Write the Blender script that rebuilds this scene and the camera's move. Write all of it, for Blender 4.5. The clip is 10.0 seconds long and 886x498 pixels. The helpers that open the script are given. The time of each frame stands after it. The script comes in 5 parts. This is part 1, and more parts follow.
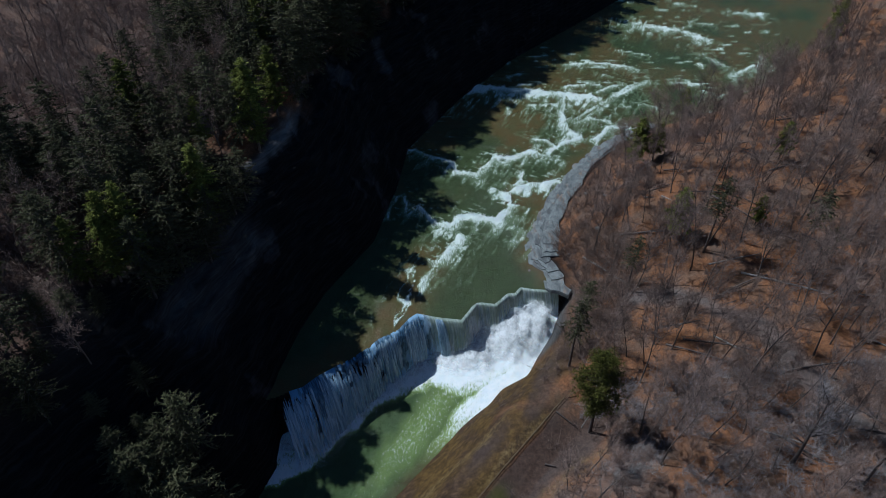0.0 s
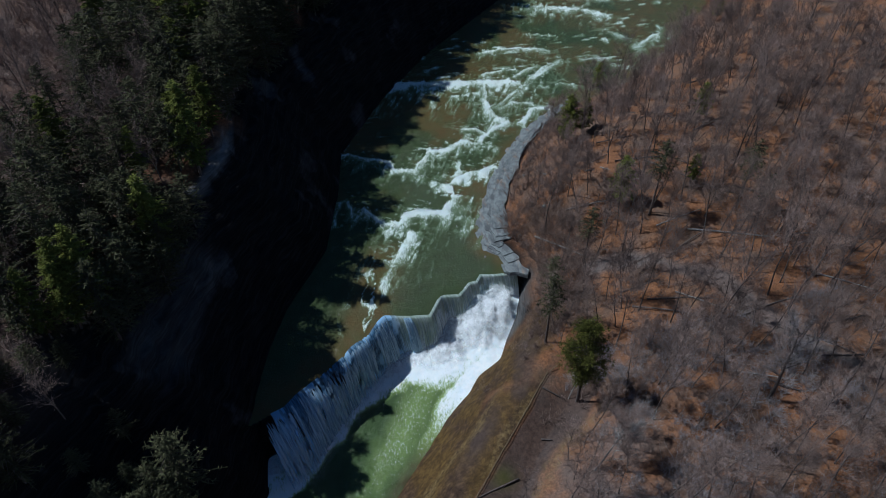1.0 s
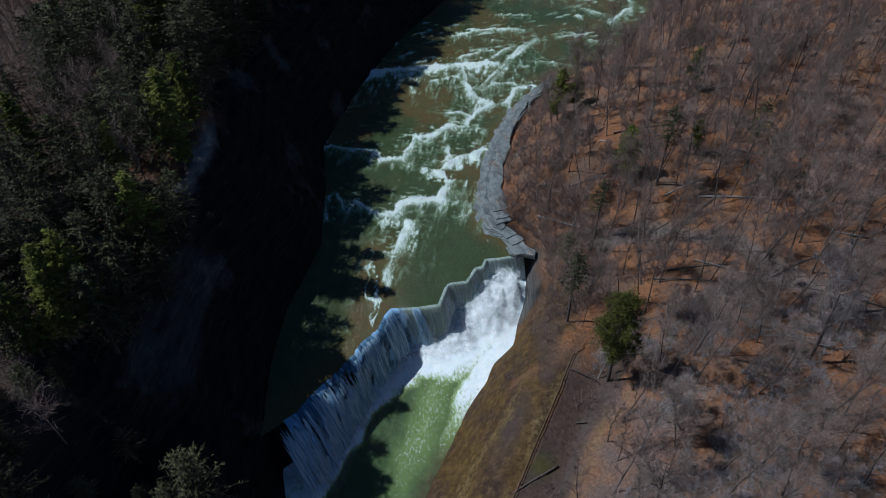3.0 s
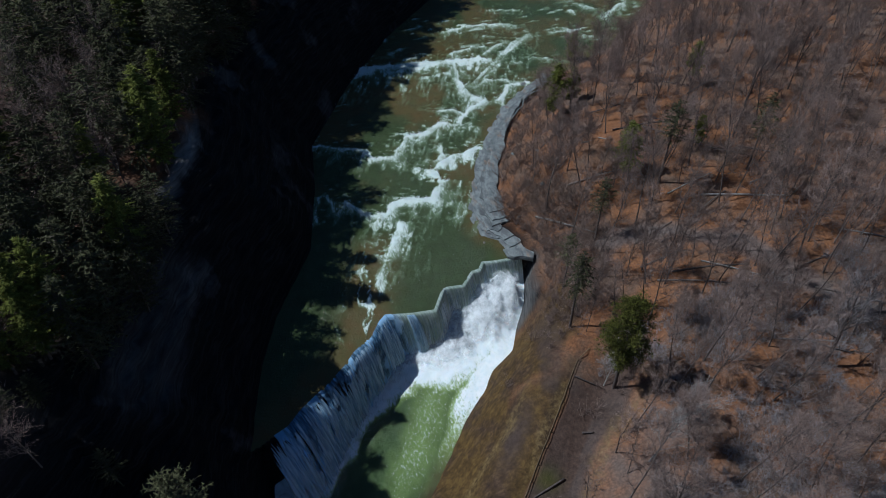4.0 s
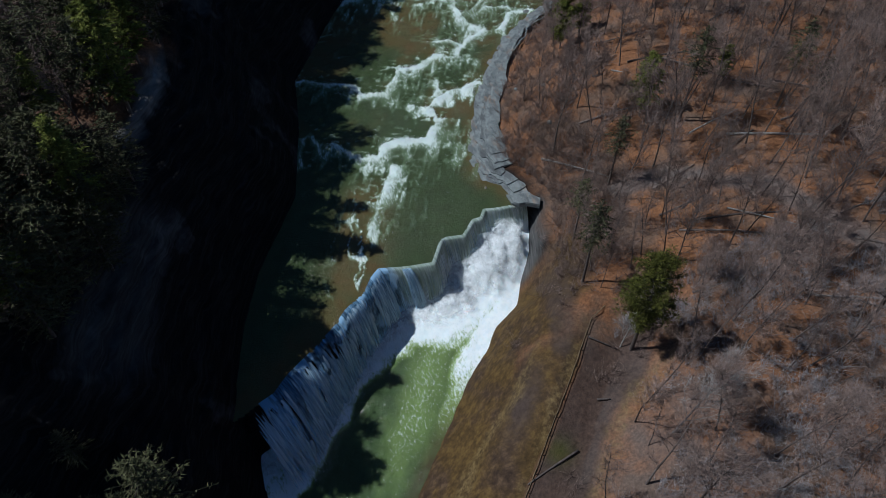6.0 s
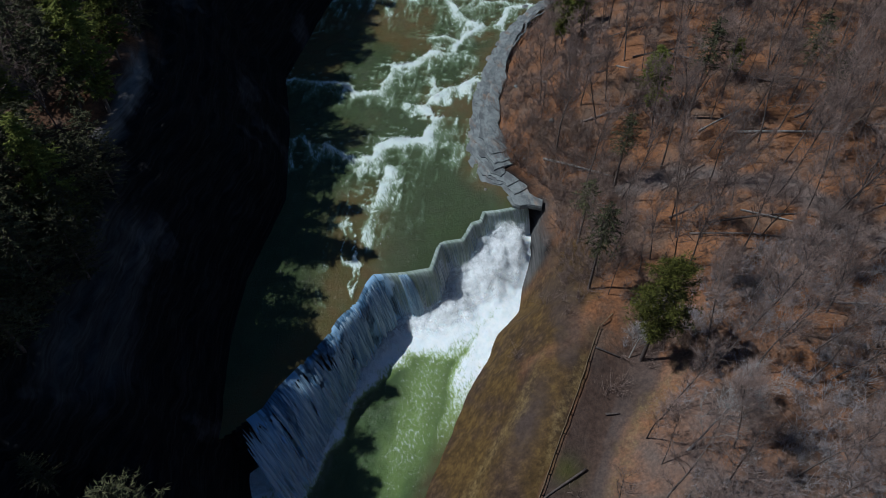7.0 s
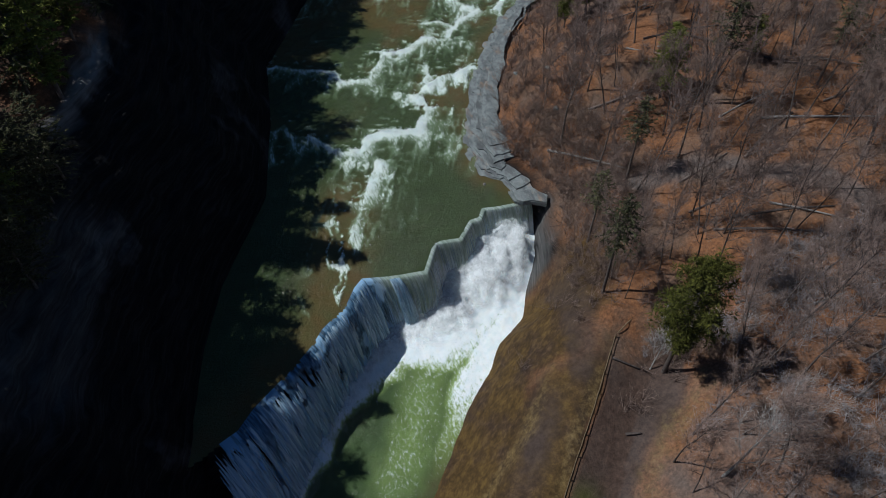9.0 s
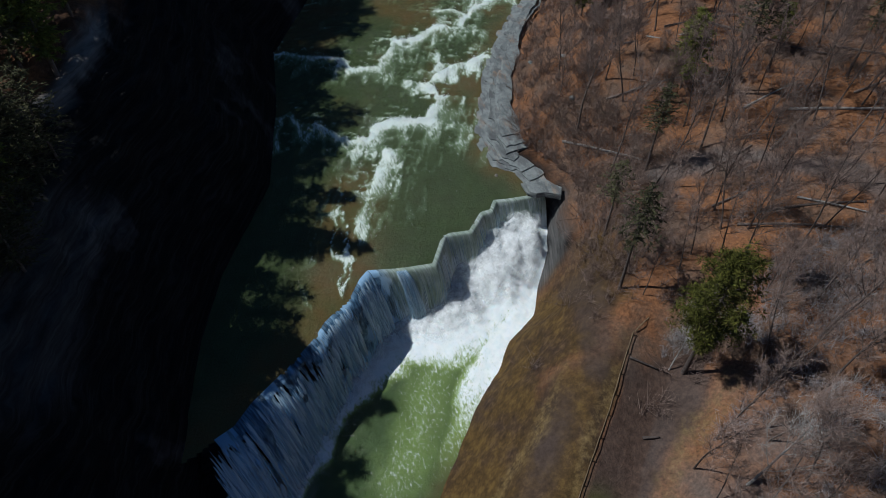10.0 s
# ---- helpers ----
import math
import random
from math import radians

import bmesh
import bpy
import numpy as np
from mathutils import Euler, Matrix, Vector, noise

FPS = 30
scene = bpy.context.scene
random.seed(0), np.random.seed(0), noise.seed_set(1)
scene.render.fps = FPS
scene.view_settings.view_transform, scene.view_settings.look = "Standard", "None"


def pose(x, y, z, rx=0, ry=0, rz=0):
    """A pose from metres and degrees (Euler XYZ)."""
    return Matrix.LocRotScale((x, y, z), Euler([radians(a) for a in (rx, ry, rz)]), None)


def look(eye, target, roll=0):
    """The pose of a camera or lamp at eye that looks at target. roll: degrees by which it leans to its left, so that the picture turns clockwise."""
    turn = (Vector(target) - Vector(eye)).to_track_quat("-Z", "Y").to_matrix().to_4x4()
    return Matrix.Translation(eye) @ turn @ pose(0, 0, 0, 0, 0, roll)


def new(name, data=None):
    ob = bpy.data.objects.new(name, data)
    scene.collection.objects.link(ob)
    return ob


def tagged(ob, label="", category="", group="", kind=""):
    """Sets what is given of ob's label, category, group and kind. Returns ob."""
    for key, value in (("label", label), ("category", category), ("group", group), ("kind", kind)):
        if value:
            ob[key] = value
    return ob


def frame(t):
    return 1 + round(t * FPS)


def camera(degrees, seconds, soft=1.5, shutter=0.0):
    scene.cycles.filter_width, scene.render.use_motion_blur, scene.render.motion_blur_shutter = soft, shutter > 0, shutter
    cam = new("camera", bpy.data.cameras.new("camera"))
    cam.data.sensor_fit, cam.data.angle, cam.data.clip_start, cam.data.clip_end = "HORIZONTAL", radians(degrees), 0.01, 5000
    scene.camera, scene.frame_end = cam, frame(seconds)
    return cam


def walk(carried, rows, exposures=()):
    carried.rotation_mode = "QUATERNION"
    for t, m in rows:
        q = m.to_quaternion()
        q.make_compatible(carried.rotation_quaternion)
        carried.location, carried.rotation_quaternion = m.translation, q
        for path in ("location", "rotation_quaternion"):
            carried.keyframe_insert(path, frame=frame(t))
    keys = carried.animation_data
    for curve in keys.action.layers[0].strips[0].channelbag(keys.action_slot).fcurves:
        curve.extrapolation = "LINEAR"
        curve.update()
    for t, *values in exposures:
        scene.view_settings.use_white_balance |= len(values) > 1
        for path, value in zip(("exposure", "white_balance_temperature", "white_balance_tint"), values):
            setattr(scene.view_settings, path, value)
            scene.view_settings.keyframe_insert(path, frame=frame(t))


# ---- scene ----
cam = camera(64.0, 10.0, soft=0.55)
METRES, EYE, TILT, LEAN, TURN = 56.0, 100.0, -45.0, -0.5, 0.0
ROWS = [
    (0.0, 0.0, 0.0, 0.0, 0.0, 0.0, 0.0),
    (0.5, -0.0738, -0.0022, -0.0024, -4.27, -0.17, 4.94),
    (1.0, -0.1583, -0.0011, -0.001, -7.36, -0.58, 8.2),
    (1.5, -0.2255, 0.014, -0.0054, -7.41, -0.58, 8.34),
    (2.0, -0.2679, 0.0512, -0.0134, -10.13, -1.05, 11.27),
    (2.5, -0.2953, 0.0891, -0.0161, -10.89, -1.25, 11.87),
    (4.0, -0.3142, 0.2193, -0.0022, -12.33, -1.59, 12.79),
    (4.5, -0.3117, 0.2672, 0.0045, -12.55, -1.63, 12.88),
    (5.0, -0.3055, 0.3144, 0.0079, -12.75, -3.52, 12.94),
    (5.5, -0.2971, 0.3636, 0.0142, -12.96, -6.71, 12.92),
    (7.0, -0.2708, 0.5038, 0.0204, -13.42, -6.76, 13.29),
    (7.5, -0.2635, 0.5491, 0.0155, -13.54, -6.7, 13.4),
    (8.0, -0.2562, 0.5918, 0.0109, -13.68, -6.69, 13.56),
    (8.5, -0.2512, 0.6343, 0.005, -13.94, -6.72, 13.64),
    (9.0, -0.2424, 0.6737, -0.0017, -14.04, -6.72, 13.81),
    (9.5, -0.2354, 0.7116, -0.0109, -14.2, -6.65, 13.97),
    (10.0, -0.2353, 0.7395, -0.0278, -13.27, -6.48, 12.9),
]
walk(cam, [(t, pose(0, 0, EYE, TILT, LEAN, TURN) @ pose(METRES * x, METRES * y, METRES * z, 90 + pitch, roll, yaw)) for t, x, y, z, yaw, pitch, roll in ROWS],
     exposures=[(0.0, 0.0, 4700, 5), (2.5, 0.0, 4700, 5), (5.5, 0.0, 4820, 5), (7.5, 0.0, 4930, 5), (10.0, 0.0, 5080, 5)])

# ---- world and sun ----
SUN_AZ = Vector((-0.75, 0.66, 0)).normalized()      # towards the sun, on the plan
SUN_EL = radians(47)
world = bpy.data.worlds.new("sky")
scene.world = world
world.use_nodes = True
sky = world.node_tree.nodes.new("ShaderNodeTexSky")
sky.sky_type, sky.sun_disc = "NISHITA", False
sky.ozone_density, sky.dust_density = 1.5, 0.0
sky.sun_elevation, sky.sun_rotation = SUN_EL, math.atan2(SUN_AZ.x, SUN_AZ.y)
bg = world.node_tree.nodes["Background"]
world.node_tree.links.new(sky.outputs[0], bg.inputs[0])
bg.inputs[1].default_value = 0.031
sun_data = bpy.data.lights.new("sun", "SUN")
sun_data.energy, sun_data.angle, sun_data.color = 3.6, radians(0.53), (1.0, 0.86, 0.69)
sun = new("sun", sun_data)
sun_dir = Vector((SUN_AZ.x * math.cos(SUN_EL), SUN_AZ.y * math.cos(SUN_EL), math.sin(SUN_EL)))
sun.matrix_world = look(sun_dir * 400, (0, 80, 0))


# ---- arithmetic ----
def lattice(ix, iy, seed):
    h = (ix.astype(np.int64) * 374761393 + iy.astype(np.int64) * 668265263 + seed * 974634777) & 0xFFFFFFFF
    h = ((h ^ (h >> 13)) * 1274126177) & 0xFFFFFFFF
    return ((h ^ (h >> 16)) & 0xFFFF) / 65535.0


def vnoise(x, y, seed=0):
    """Smooth noise, 0 to 1, on arrays."""
    x, y = np.asarray(x, float), np.asarray(y, float)
    ix, iy = np.floor(x), np.floor(y)
    fx, fy = x - ix, y - iy
    fx, fy = fx * fx * (3 - 2 * fx), fy * fy * (3 - 2 * fy)
    a, b = lattice(ix, iy, seed), lattice(ix + 1, iy, seed)
    c, d = lattice(ix, iy + 1, seed), lattice(ix + 1, iy + 1, seed)
    return (a + (b - a) * fx) * (1 - fy) + (c + (d - c) * fx) * fy


def fbm(x, y, size, octaves=4, seed=0):
    """Layered noise, about -1 to 1; size in metres."""
    total, amp, norm = 0.0, 1.0, 0.0
    for k in range(octaves):
        total = total + amp * (vnoise(np.asarray(x) / size, np.asarray(y) / size, seed + k) * 2 - 1)
        norm += amp
        amp, size = amp * 0.5, size * 0.5
    return total / norm


def smooth(a, b, v):
    t = np.clip((v - a) / (b - a), 0, 1)
    return t * t * (3 - 2 * t)


def to_line(x, y, line):
    """Signed distance to a line on the plan (plus on its right-hand side) and the arc length of the nearest point."""
    x, y = np.asarray(x, float), np.asarray(y, float)
    best = np.full(x.shape, 1e18)
    side, arc = np.ones(x.shape), np.zeros(x.shape)
    run = 0.0
    for (ax, ay), (bx, by) in zip(line, line[1:]):
        ux, uy = bx - ax, by - ay
        length = math.hypot(ux, uy)
        t = np.clip(((x - ax) * ux + (y - ay) * uy) / length ** 2, 0, 1)
        dx, dy = x - ax - t * ux, y - ay - t * uy
        d2 = dx * dx + dy * dy
        near = d2 < best
        best = np.where(near, d2, best)
        side = np.where(near, np.sign(ux * -dy + uy * dx + 1e-12), side)
        arc = np.where(near, run + t * length, arc)
        run += length
    return np.sqrt(best) * side, arc


# ---- plan of the gorge ----
POOL_Z = -9.0
FLOW = (0.45, -0.893)            # the way the falls drop
RIGHT_SHORE = [(-46, 8), (-30, 25), (-7.5, 51.8), (-0.4, 60.0), (4.5, 65.9), (9.0, 70.0), (11.5, 73.2), (16.2, 76.0), (20.6, 84.0), (22.2, 88.5),
               (20.6, 94.3), (18.6, 96.4), (18.6, 101.5), (20.8, 108.7), (23.6, 115.3), (31.3, 126.3), (39.3, 135.0), (52.0, 143.0),
               (71.0, 151.0), (90.0, 167.0), (106.0, 184.0), (122.0, 208.0), (150.0, 260.0), (190, 420)]
LEFT_SHORE = [(-72, 0), (-46, 24), (-31.5, 46.0), (-26.2, 57.0), (-26.6, 63.0), (-26.9, 66.6), (-26.8, 70.0), (-24.4, 79.1), (-21.1, 87.6), (-17.8, 93.3), (-12.8, 101.5),
              (-9.0, 118.0), (-6.9, 132.0), (5.0, 152.0), (20.0, 172.0), (45.0, 197.0), (80.0, 235.0), (108.0, 290.0), (140, 430)]
CREST = [(-60, 48), (-30, 63.5), (-24.5, 65.9), (-22.3, 66.8), (-20.2, 68.9), (-18.1, 70.4), (-15.2, 72.4), (-12.1, 74.9), (-10.4, 76.8), (-8.7, 78.0), (-6.6, 79.5),
         (-5.0, 81.7), (-3.7, 82.8), (-0.6, 82.1), (0.9, 81.8), (4.4, 81.4), (6.3, 84.3), (7.2, 85.7), (10.7, 85.2), (13.2, 87.8),
         (14.6, 87.9), (15.7, 89.4), (17.8, 89.0), (22.5, 88.6), (40, 92), (60, 94)]
TRAIL = [(24.5, 57.5), (18.0, 50.5), (10.0, 41.0), (-4.0, 24.0)]
STEPS = np.array([0, 1, 3, 6, 9, 13, 18, 24, 34, 60, 200.0])
RIGHT_BANK = [((-7.5, 51.8), (-9.3, -8, -6, -2.2, 1.6, 3.9, 4.6, 7, 11.5, 16, 20)),
              ((4.5, 65.9), (-9.3, -7.8, -4.5, 0.5, 4.8, 6.8, 7.0, 8.5, 12.5, 16, 20)),
              ((16.2, 76.0), (-9.3, -7.5, -4, 2, 6.5, 8.5, 9.5, 12, 14.5, 16, 20)),
              ((22.2, 88.5), (-9.2, -6, 0.5, 3, 5, 7.5, 10, 13, 14.5, 16, 20)),
              ((20.6, 94.3), (-0.5, -0.2, 0.35, 1.6, 4.6, 8.5, 12, 14, 15, 16.5, 20)),
              ((31.3, 126.3), (-0.3, 0, 0.7, 1.7, 4.2, 7, 10.5, 13, 15, 16.5, 20)),
              ((122, 208), (0.6, 1.2, 1.6, 2.2, 3.5, 5, 7, 9, 12, 16, 20))]
LEFT_BANK = [((-31.5, 46.0), (-9.3, -7, -3, 2.5, 6, 9, 15, 24, 26, 28, 31)),
             ((-26.2, 57.0), (-9.3, -6, -1, 4, 7, 9, 15, 25, 27, 28, 31)),
             ((-26.6, 70.0), (-0.5, 2, 5, 9, 13, 17, 22, 25, 27, 28, 31)),
             ((-17.8, 93.3), (-0.4, 2.5, 6.5, 11, 16, 21.5, 25, 26, 27, 28, 31)),
             ((-6.9, 132.0), (0, 2.5, 6, 10.5, 15, 19, 23, 25.5, 27, 28, 31)),
             ((80, 235), (1, 3, 7, 12, 16, 20, 24, 26, 27, 28, 31))]


def bank_height(d, arc, line, stations):
    """Height of the bank at a distance from its shore, from profiles set along the shore."""
    places = [float(to_line(np.array([p[0]]), np.array([p[1]]), line)[1][0]) for p, _ in stations]
    profiles = [np.interp(d, STEPS, np.array(h, float)) for _, h in stations]
    z = profiles[0].copy()
    for i in range(len(places) - 1):
        t = smooth(places[i], places[i + 1], arc)
        z = np.where(arc >= places[i], profiles[i] * (1 - t) + profiles[i + 1] * t, z)
    return z


def river_level(x, y):
    """The upper river climbs gently away from the crest."""
    up = np.maximum(0, -((x - 2) * FLOW[0] + (y - 82) * FLOW[1]))
    return 0.011 * up


def terrain(x, y):
    """Height of the ground, and what covers it: distances to both shores, to the crest, and rock share."""
    wob = fbm(x, y, 7, 3, 11) * 0.5
    dr, ar = to_line(x, y, RIGHT_SHORE)
    dl, al = to_line(x, y, LEFT_SHORE)
    dl = -dl
    dc, _ = to_line(x, y, CREST)
    zr = bank_height(np.maximum(dr + wob * smooth(1, 4, dr), 0), ar, RIGHT_SHORE, RIGHT_BANK)
    zl = bank_height(np.maximum(dl + wob * 2.2 * smooth(1, 5, dl), 0), al, LEFT_SHORE, LEFT_BANK)
    upper = river_level(x, y) - 0.7 + fbm(x, y, 5, 3, 5) * 0.3
    lower = np.full(x.shape, POOL_Z - 1.6)
    face = np.interp(dc, [-0.3, 0.4, 1.6, 3.0, 4.5], [0, 1.6, 7.0, 10.2, 11.0])
    bed = np.maximum(upper - face, lower)
    land_r, land_l = dr > 0, dl > 0
    z = np.where(land_r, zr, np.where(land_l, zl, bed))
    # strata ledges on the left cliff
    cliff = smooth(0.5, 2, dl) * (1 - smooth(17, 24, dl))
    step = 2.1
    q = z / step + fbm(x, y, 14, 2, 8) * 0.5
    ledge = (np.floor(q) + smooth(0.35, 0.8, q - np.floor(q)) - fbm(x, y, 14, 2, 8) * 0.5) * step
    z = z + cliff * 0.75 * (ledge - z) + cliff * fbm(x, y, 3.5, 3, 21) * 0.9
    # gullies in the wooded slope, lumps everywhere
    rough = smooth(3, 10, dr) * fbm(x, y, 16, 4, 31) * 0.9 + smooth(18, 26, dl) * fbm(x, y, 18, 3, 33) * 1.0
    z = z + rough + np.where(land_r, fbm(x, y, 2.2, 2, 41) * 0.12, 0)
    # the trail lies in a hollow
    trail = to_line(x, y, TRAIL)[0]
    z = z - 2.3 * np.exp(-(trail / 5.0) ** 2) * smooth(9, 14, dr) * smooth(36, 46, y)
    return z, dr, dl, dc, ar, al


# height and shore distances on a half-metre raster, for setting things on the ground
RASTER_X, RASTER_Y = np.arange(-150, 150.1, 0.5), np.arange(-10, 260.1, 0.5)
RASTER = np.stack(terrain(*np.meshgrid(RASTER_X, RASTER_Y))[:3], -1)


def raster(x, y):
    """Height, distance past the right shore and past the left shore."""
    u, v = (x - RASTER_X[0]) * 2, (y - RASTER_Y[0]) * 2
    i, j = min(max(int(u), 0), RASTER.shape[1] - 2), min(max(int(v), 0), RASTER.shape[0] - 2)
    a, b = min(max(u - i, 0), 1), min(max(v - j, 0), 1)
    return (RASTER[j, i] * (1 - a) + RASTER[j, i + 1] * a) * (1 - b) + (RASTER[j + 1, i] * (1 - a) + RASTER[j + 1, i + 1] * a) * b


def ground_z(x, y):
    return float(raster(x, y)[0])


# ---- materials ----
def material(name):
    m = bpy.data.materials.new(name)
    m.use_nodes = True
    return m, m.node_tree.nodes, m.node_tree.links, m.node_tree.nodes["Principled BSDF"]


def node(nodes, kind, **values):
    n = nodes.new(kind)
    for key, value in values.items():
        n.inputs[key].default_value = value
    return n


def ramp(nodes, links, source, stops):
    r = nodes.new("ShaderNodeValToRGB")
    while len(r.color_ramp.elements) < len(stops):
        r.color_ramp.elements.new(0.5)
    for e, (p, c) in zip(r.color_ramp.elements, stops):
        e.position = p
        e.color = (*c, 1) if len(c) == 3 else c
    links.new(source, r.inputs[0])
    return r.outputs[0]


def mix(nodes, links, fac, a, b, blend="MIX"):
    n = nodes.new("ShaderNodeMix")
    n.data_type, n.blend_type = "RGBA", blend
    for socket, value in ((n.inputs["Factor"], fac), (n.inputs["A"], a), (n.inputs["B"], b)):
        if isinstance(value, (int, float)):
            socket.default_value = value
        elif isinstance(value, tuple):
            socket.default_value = (*value, 1)
        else:
            links.new(value, socket)
    return n.outputs["Result"]


def noise_of(nodes, links, scale, detail=6, rough=0.6, vector=None, stretch=None):
    geo = nodes.new("ShaderNodeNewGeometry")
    vec = vector or geo.outputs["Position"]
    if stretch:
        mp = nodes.new("ShaderNodeMapping")
        mp.inputs["Scale"].default_value = stretch[0]
        mp.inputs["Rotation"].default_value = stretch[1]
        links.new(vec, mp.inputs[0])
        vec = mp.outputs[0]
    n = node(nodes, "ShaderNodeTexNoise", Scale=scale, Detail=detail, Roughness=rough)
    links.new(vec, n.inputs["Vector"])
    return n.outputs["Fac"]


def bump(nodes, links, bsdf, height, strength, distance):
    b = node(nodes, "ShaderNodeBump", Strength=strength, Distance=distance)
    links.new(height, b.inputs["Height"])
    links.new(b.outputs[0], bsdf.inputs["Normal"])


def attribute(nodes, name):
    a = nodes.new("ShaderNodeAttribute")
    a.attribute_name = name
    return a


def ground_material():
    m, n, l, p = material("gorge_ground")
    zone = attribute(n, "zone")
    split = n.new("ShaderNodeSeparateColor")
    l.new(zone.outputs["Color"], split.inputs[0])
    grain = noise_of(n, l, 2.6, 8, 0.75)
    patch = noise_of(n, l, 0.16, 5, 0.6)
    leaf = ramp(n, l, grain, [(0.3, (0.08, 0.042, 0.025)), (0.5, (0.22, 0.103, 0.047)), (0.7, (0.39, 0.178, 0.078))])
    dull = ramp(n, l, grain, [(0.3, (0.075, 0.05, 0.036)), (0.55, (0.165, 0.11, 0.078)), (0.75, (0.26, 0.185, 0.135))])
    litter = mix(n, l, ramp(n, l, patch, [(0.44, (0.1, 0.1, 0.1)), (0.62, (1, 1, 1))]), leaf, dull)
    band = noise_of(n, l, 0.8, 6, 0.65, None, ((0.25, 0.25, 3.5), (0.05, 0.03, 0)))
    # far darker than real rock: the cliff's deep shade is put into this colour
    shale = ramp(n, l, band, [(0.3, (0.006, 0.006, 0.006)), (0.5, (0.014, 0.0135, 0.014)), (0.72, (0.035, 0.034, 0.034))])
    scar = ramp(n, l, band, [(0.3, (0.05, 0.048, 0.05)), (0.7, (0.15, 0.145, 0.14))])
    worn = noise_of(n, l, 0.11, 4, 0.55, None, ((1, 1, 0.55), (0, 0, 0)))
    bare = attribute(n, "scar")
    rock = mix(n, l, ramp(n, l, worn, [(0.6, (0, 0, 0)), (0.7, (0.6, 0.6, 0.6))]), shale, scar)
    pale = ramp(n, l, band, [(0.3, (0.10, 0.10, 0.10)), (0.7, (0.34, 0.33, 0.32))])
    rock = mix(n, l, bare.outputs["Fac"], rock, pale)
    streak = noise_of(n, l, 0.8, 12, 0.8)
    bank = ramp(n, l, streak, [(0.34, (0.04, 0.027, 0.014)), (0.5, (0.094, 0.059, 0.023)), (0.64, (0.165, 0.106, 0.034))])
    bare_soil = ramp(n, l, streak, [(0.34, (0.022, 0.016, 0.013)), (0.5, (0.058, 0.038, 0.028)), (0.66, (0.135, 0.088, 0.055))])
    blotch = ramp(n, l, noise_of(n, l, 0.19, 7, 0.62, None, ((1.0, 0.55, 0.6), (0, 0, 0.7))), [(0.46, (0, 0, 0)), (0.6, (0.85, 0.85, 0.85))])
    bank = mix(n, l, blotch, bank, bare_soil)
    earth = ramp(n, l, noise_of(n, l, 1.3, 6, 0.7), [(0.3, (0.042, 0.031, 0.027)), (0.7, (0.098, 0.072, 0.06))])
    path = mix(n, l, attribute(n, "moss").outputs["Fac"], earth, (0.075, 0.082, 0.02))
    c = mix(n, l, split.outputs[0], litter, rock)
    c = mix(n, l, split.outputs[1], c, bank)
    c = mix(n, l, split.outputs[2], c, path)
    dry = ramp(n, l, noise_of(n, l, 1.7, 8, 0.75), [(0.4, (0.10, 0.068, 0.028)), (0.66, (0.34, 0.25, 0.11))])
    tuft = n.new("ShaderNodeMath")
    tuft.operation = "MULTIPLY"
    l.new(attribute(n, "straw").outputs["Fac"], tuft.inputs[0])
    l.new(ramp(n, l, streak, [(0.42, (0.1, 0.1, 0.1)), (0.58, (1, 1, 1))]), tuft.inputs[1])
    c = mix(n, l, tuft.outputs[0], c, dry)
    gravel = attribute(n, "gravel")
    c = mix(n, l, gravel.outputs["Fac"], c, ramp(n, l, grain, [(0.3, (0.085, 0.082, 0.083)), (0.7, (0.165, 0.16, 0.16))]))
    l.new(c, p.inputs["Base Color"])
    p.inputs["Roughness"].default_value = 0.9
    p.inputs["Specular IOR Level"].default_value = 0.06
    bump(n, l, p, grain, 0.7, 0.25)
    return m


def plain(name, dark, light, scale, rough=0.85, relief=0.4, vary=0.35, spec=0.3):
    """A grained surface whose tone differs from object to object."""
    m, n, l, p = material(name)
    g = noise_of(n, l, scale, 6, 0.65)
    info = n.new("ShaderNodeObjectInfo")
    c = ramp(n, l, g, [(0.3, dark), (0.7, light)])
    hsv = n.new("ShaderNodeHueSaturation")
    mr = node(n, "ShaderNodeMapRange")
    mr.inputs["To Min"].default_value, mr.inputs["To Max"].default_value = 1 - vary, 1 + vary
    l.new(info.outputs["Random"], mr.inputs["Value"])
    l.new(mr.outputs[0], hsv.inputs["Value"])
    l.new(c, hsv.inputs["Color"])
    l.new(hsv.outputs[0], p.inputs["Base Color"])
    p.inputs["Roughness"].default_value = rough
    p.inputs["Specular IOR Level"].default_value = spec
    if relief:
        bump(n, l, p, g, relief, 0.1)
    return m


def foliage(name, dark, light, vary=0.4):
    m, n, l, p = material(name)
    geo = n.new("ShaderNodeNewGeometry")
    info = n.new("ShaderNodeObjectInfo")
    c = ramp(n, l, geo.outputs["Random Per Island"], [(0.0, dark), (1.0, light)])
    hsv = n.new("ShaderNodeHueSaturation")
    mr = node(n, "ShaderNodeMapRange")
    mr.inputs["To Min"].default_value, mr.inputs["To Max"].default_value = 1 - vary, 1 + vary
    l.new(info.outputs["Random"], mr.inputs["Value"])
    l.new(mr.outputs[0], hsv.inputs["Value"])
    l.new(c, hsv.inputs["Color"])
    l.new(hsv.outputs[0], p.inputs["Base Color"])
    p.inputs["Roughness"].default_value = 0.8
    p.inputs["Specular IOR Level"].default_value = 0.1
    return m


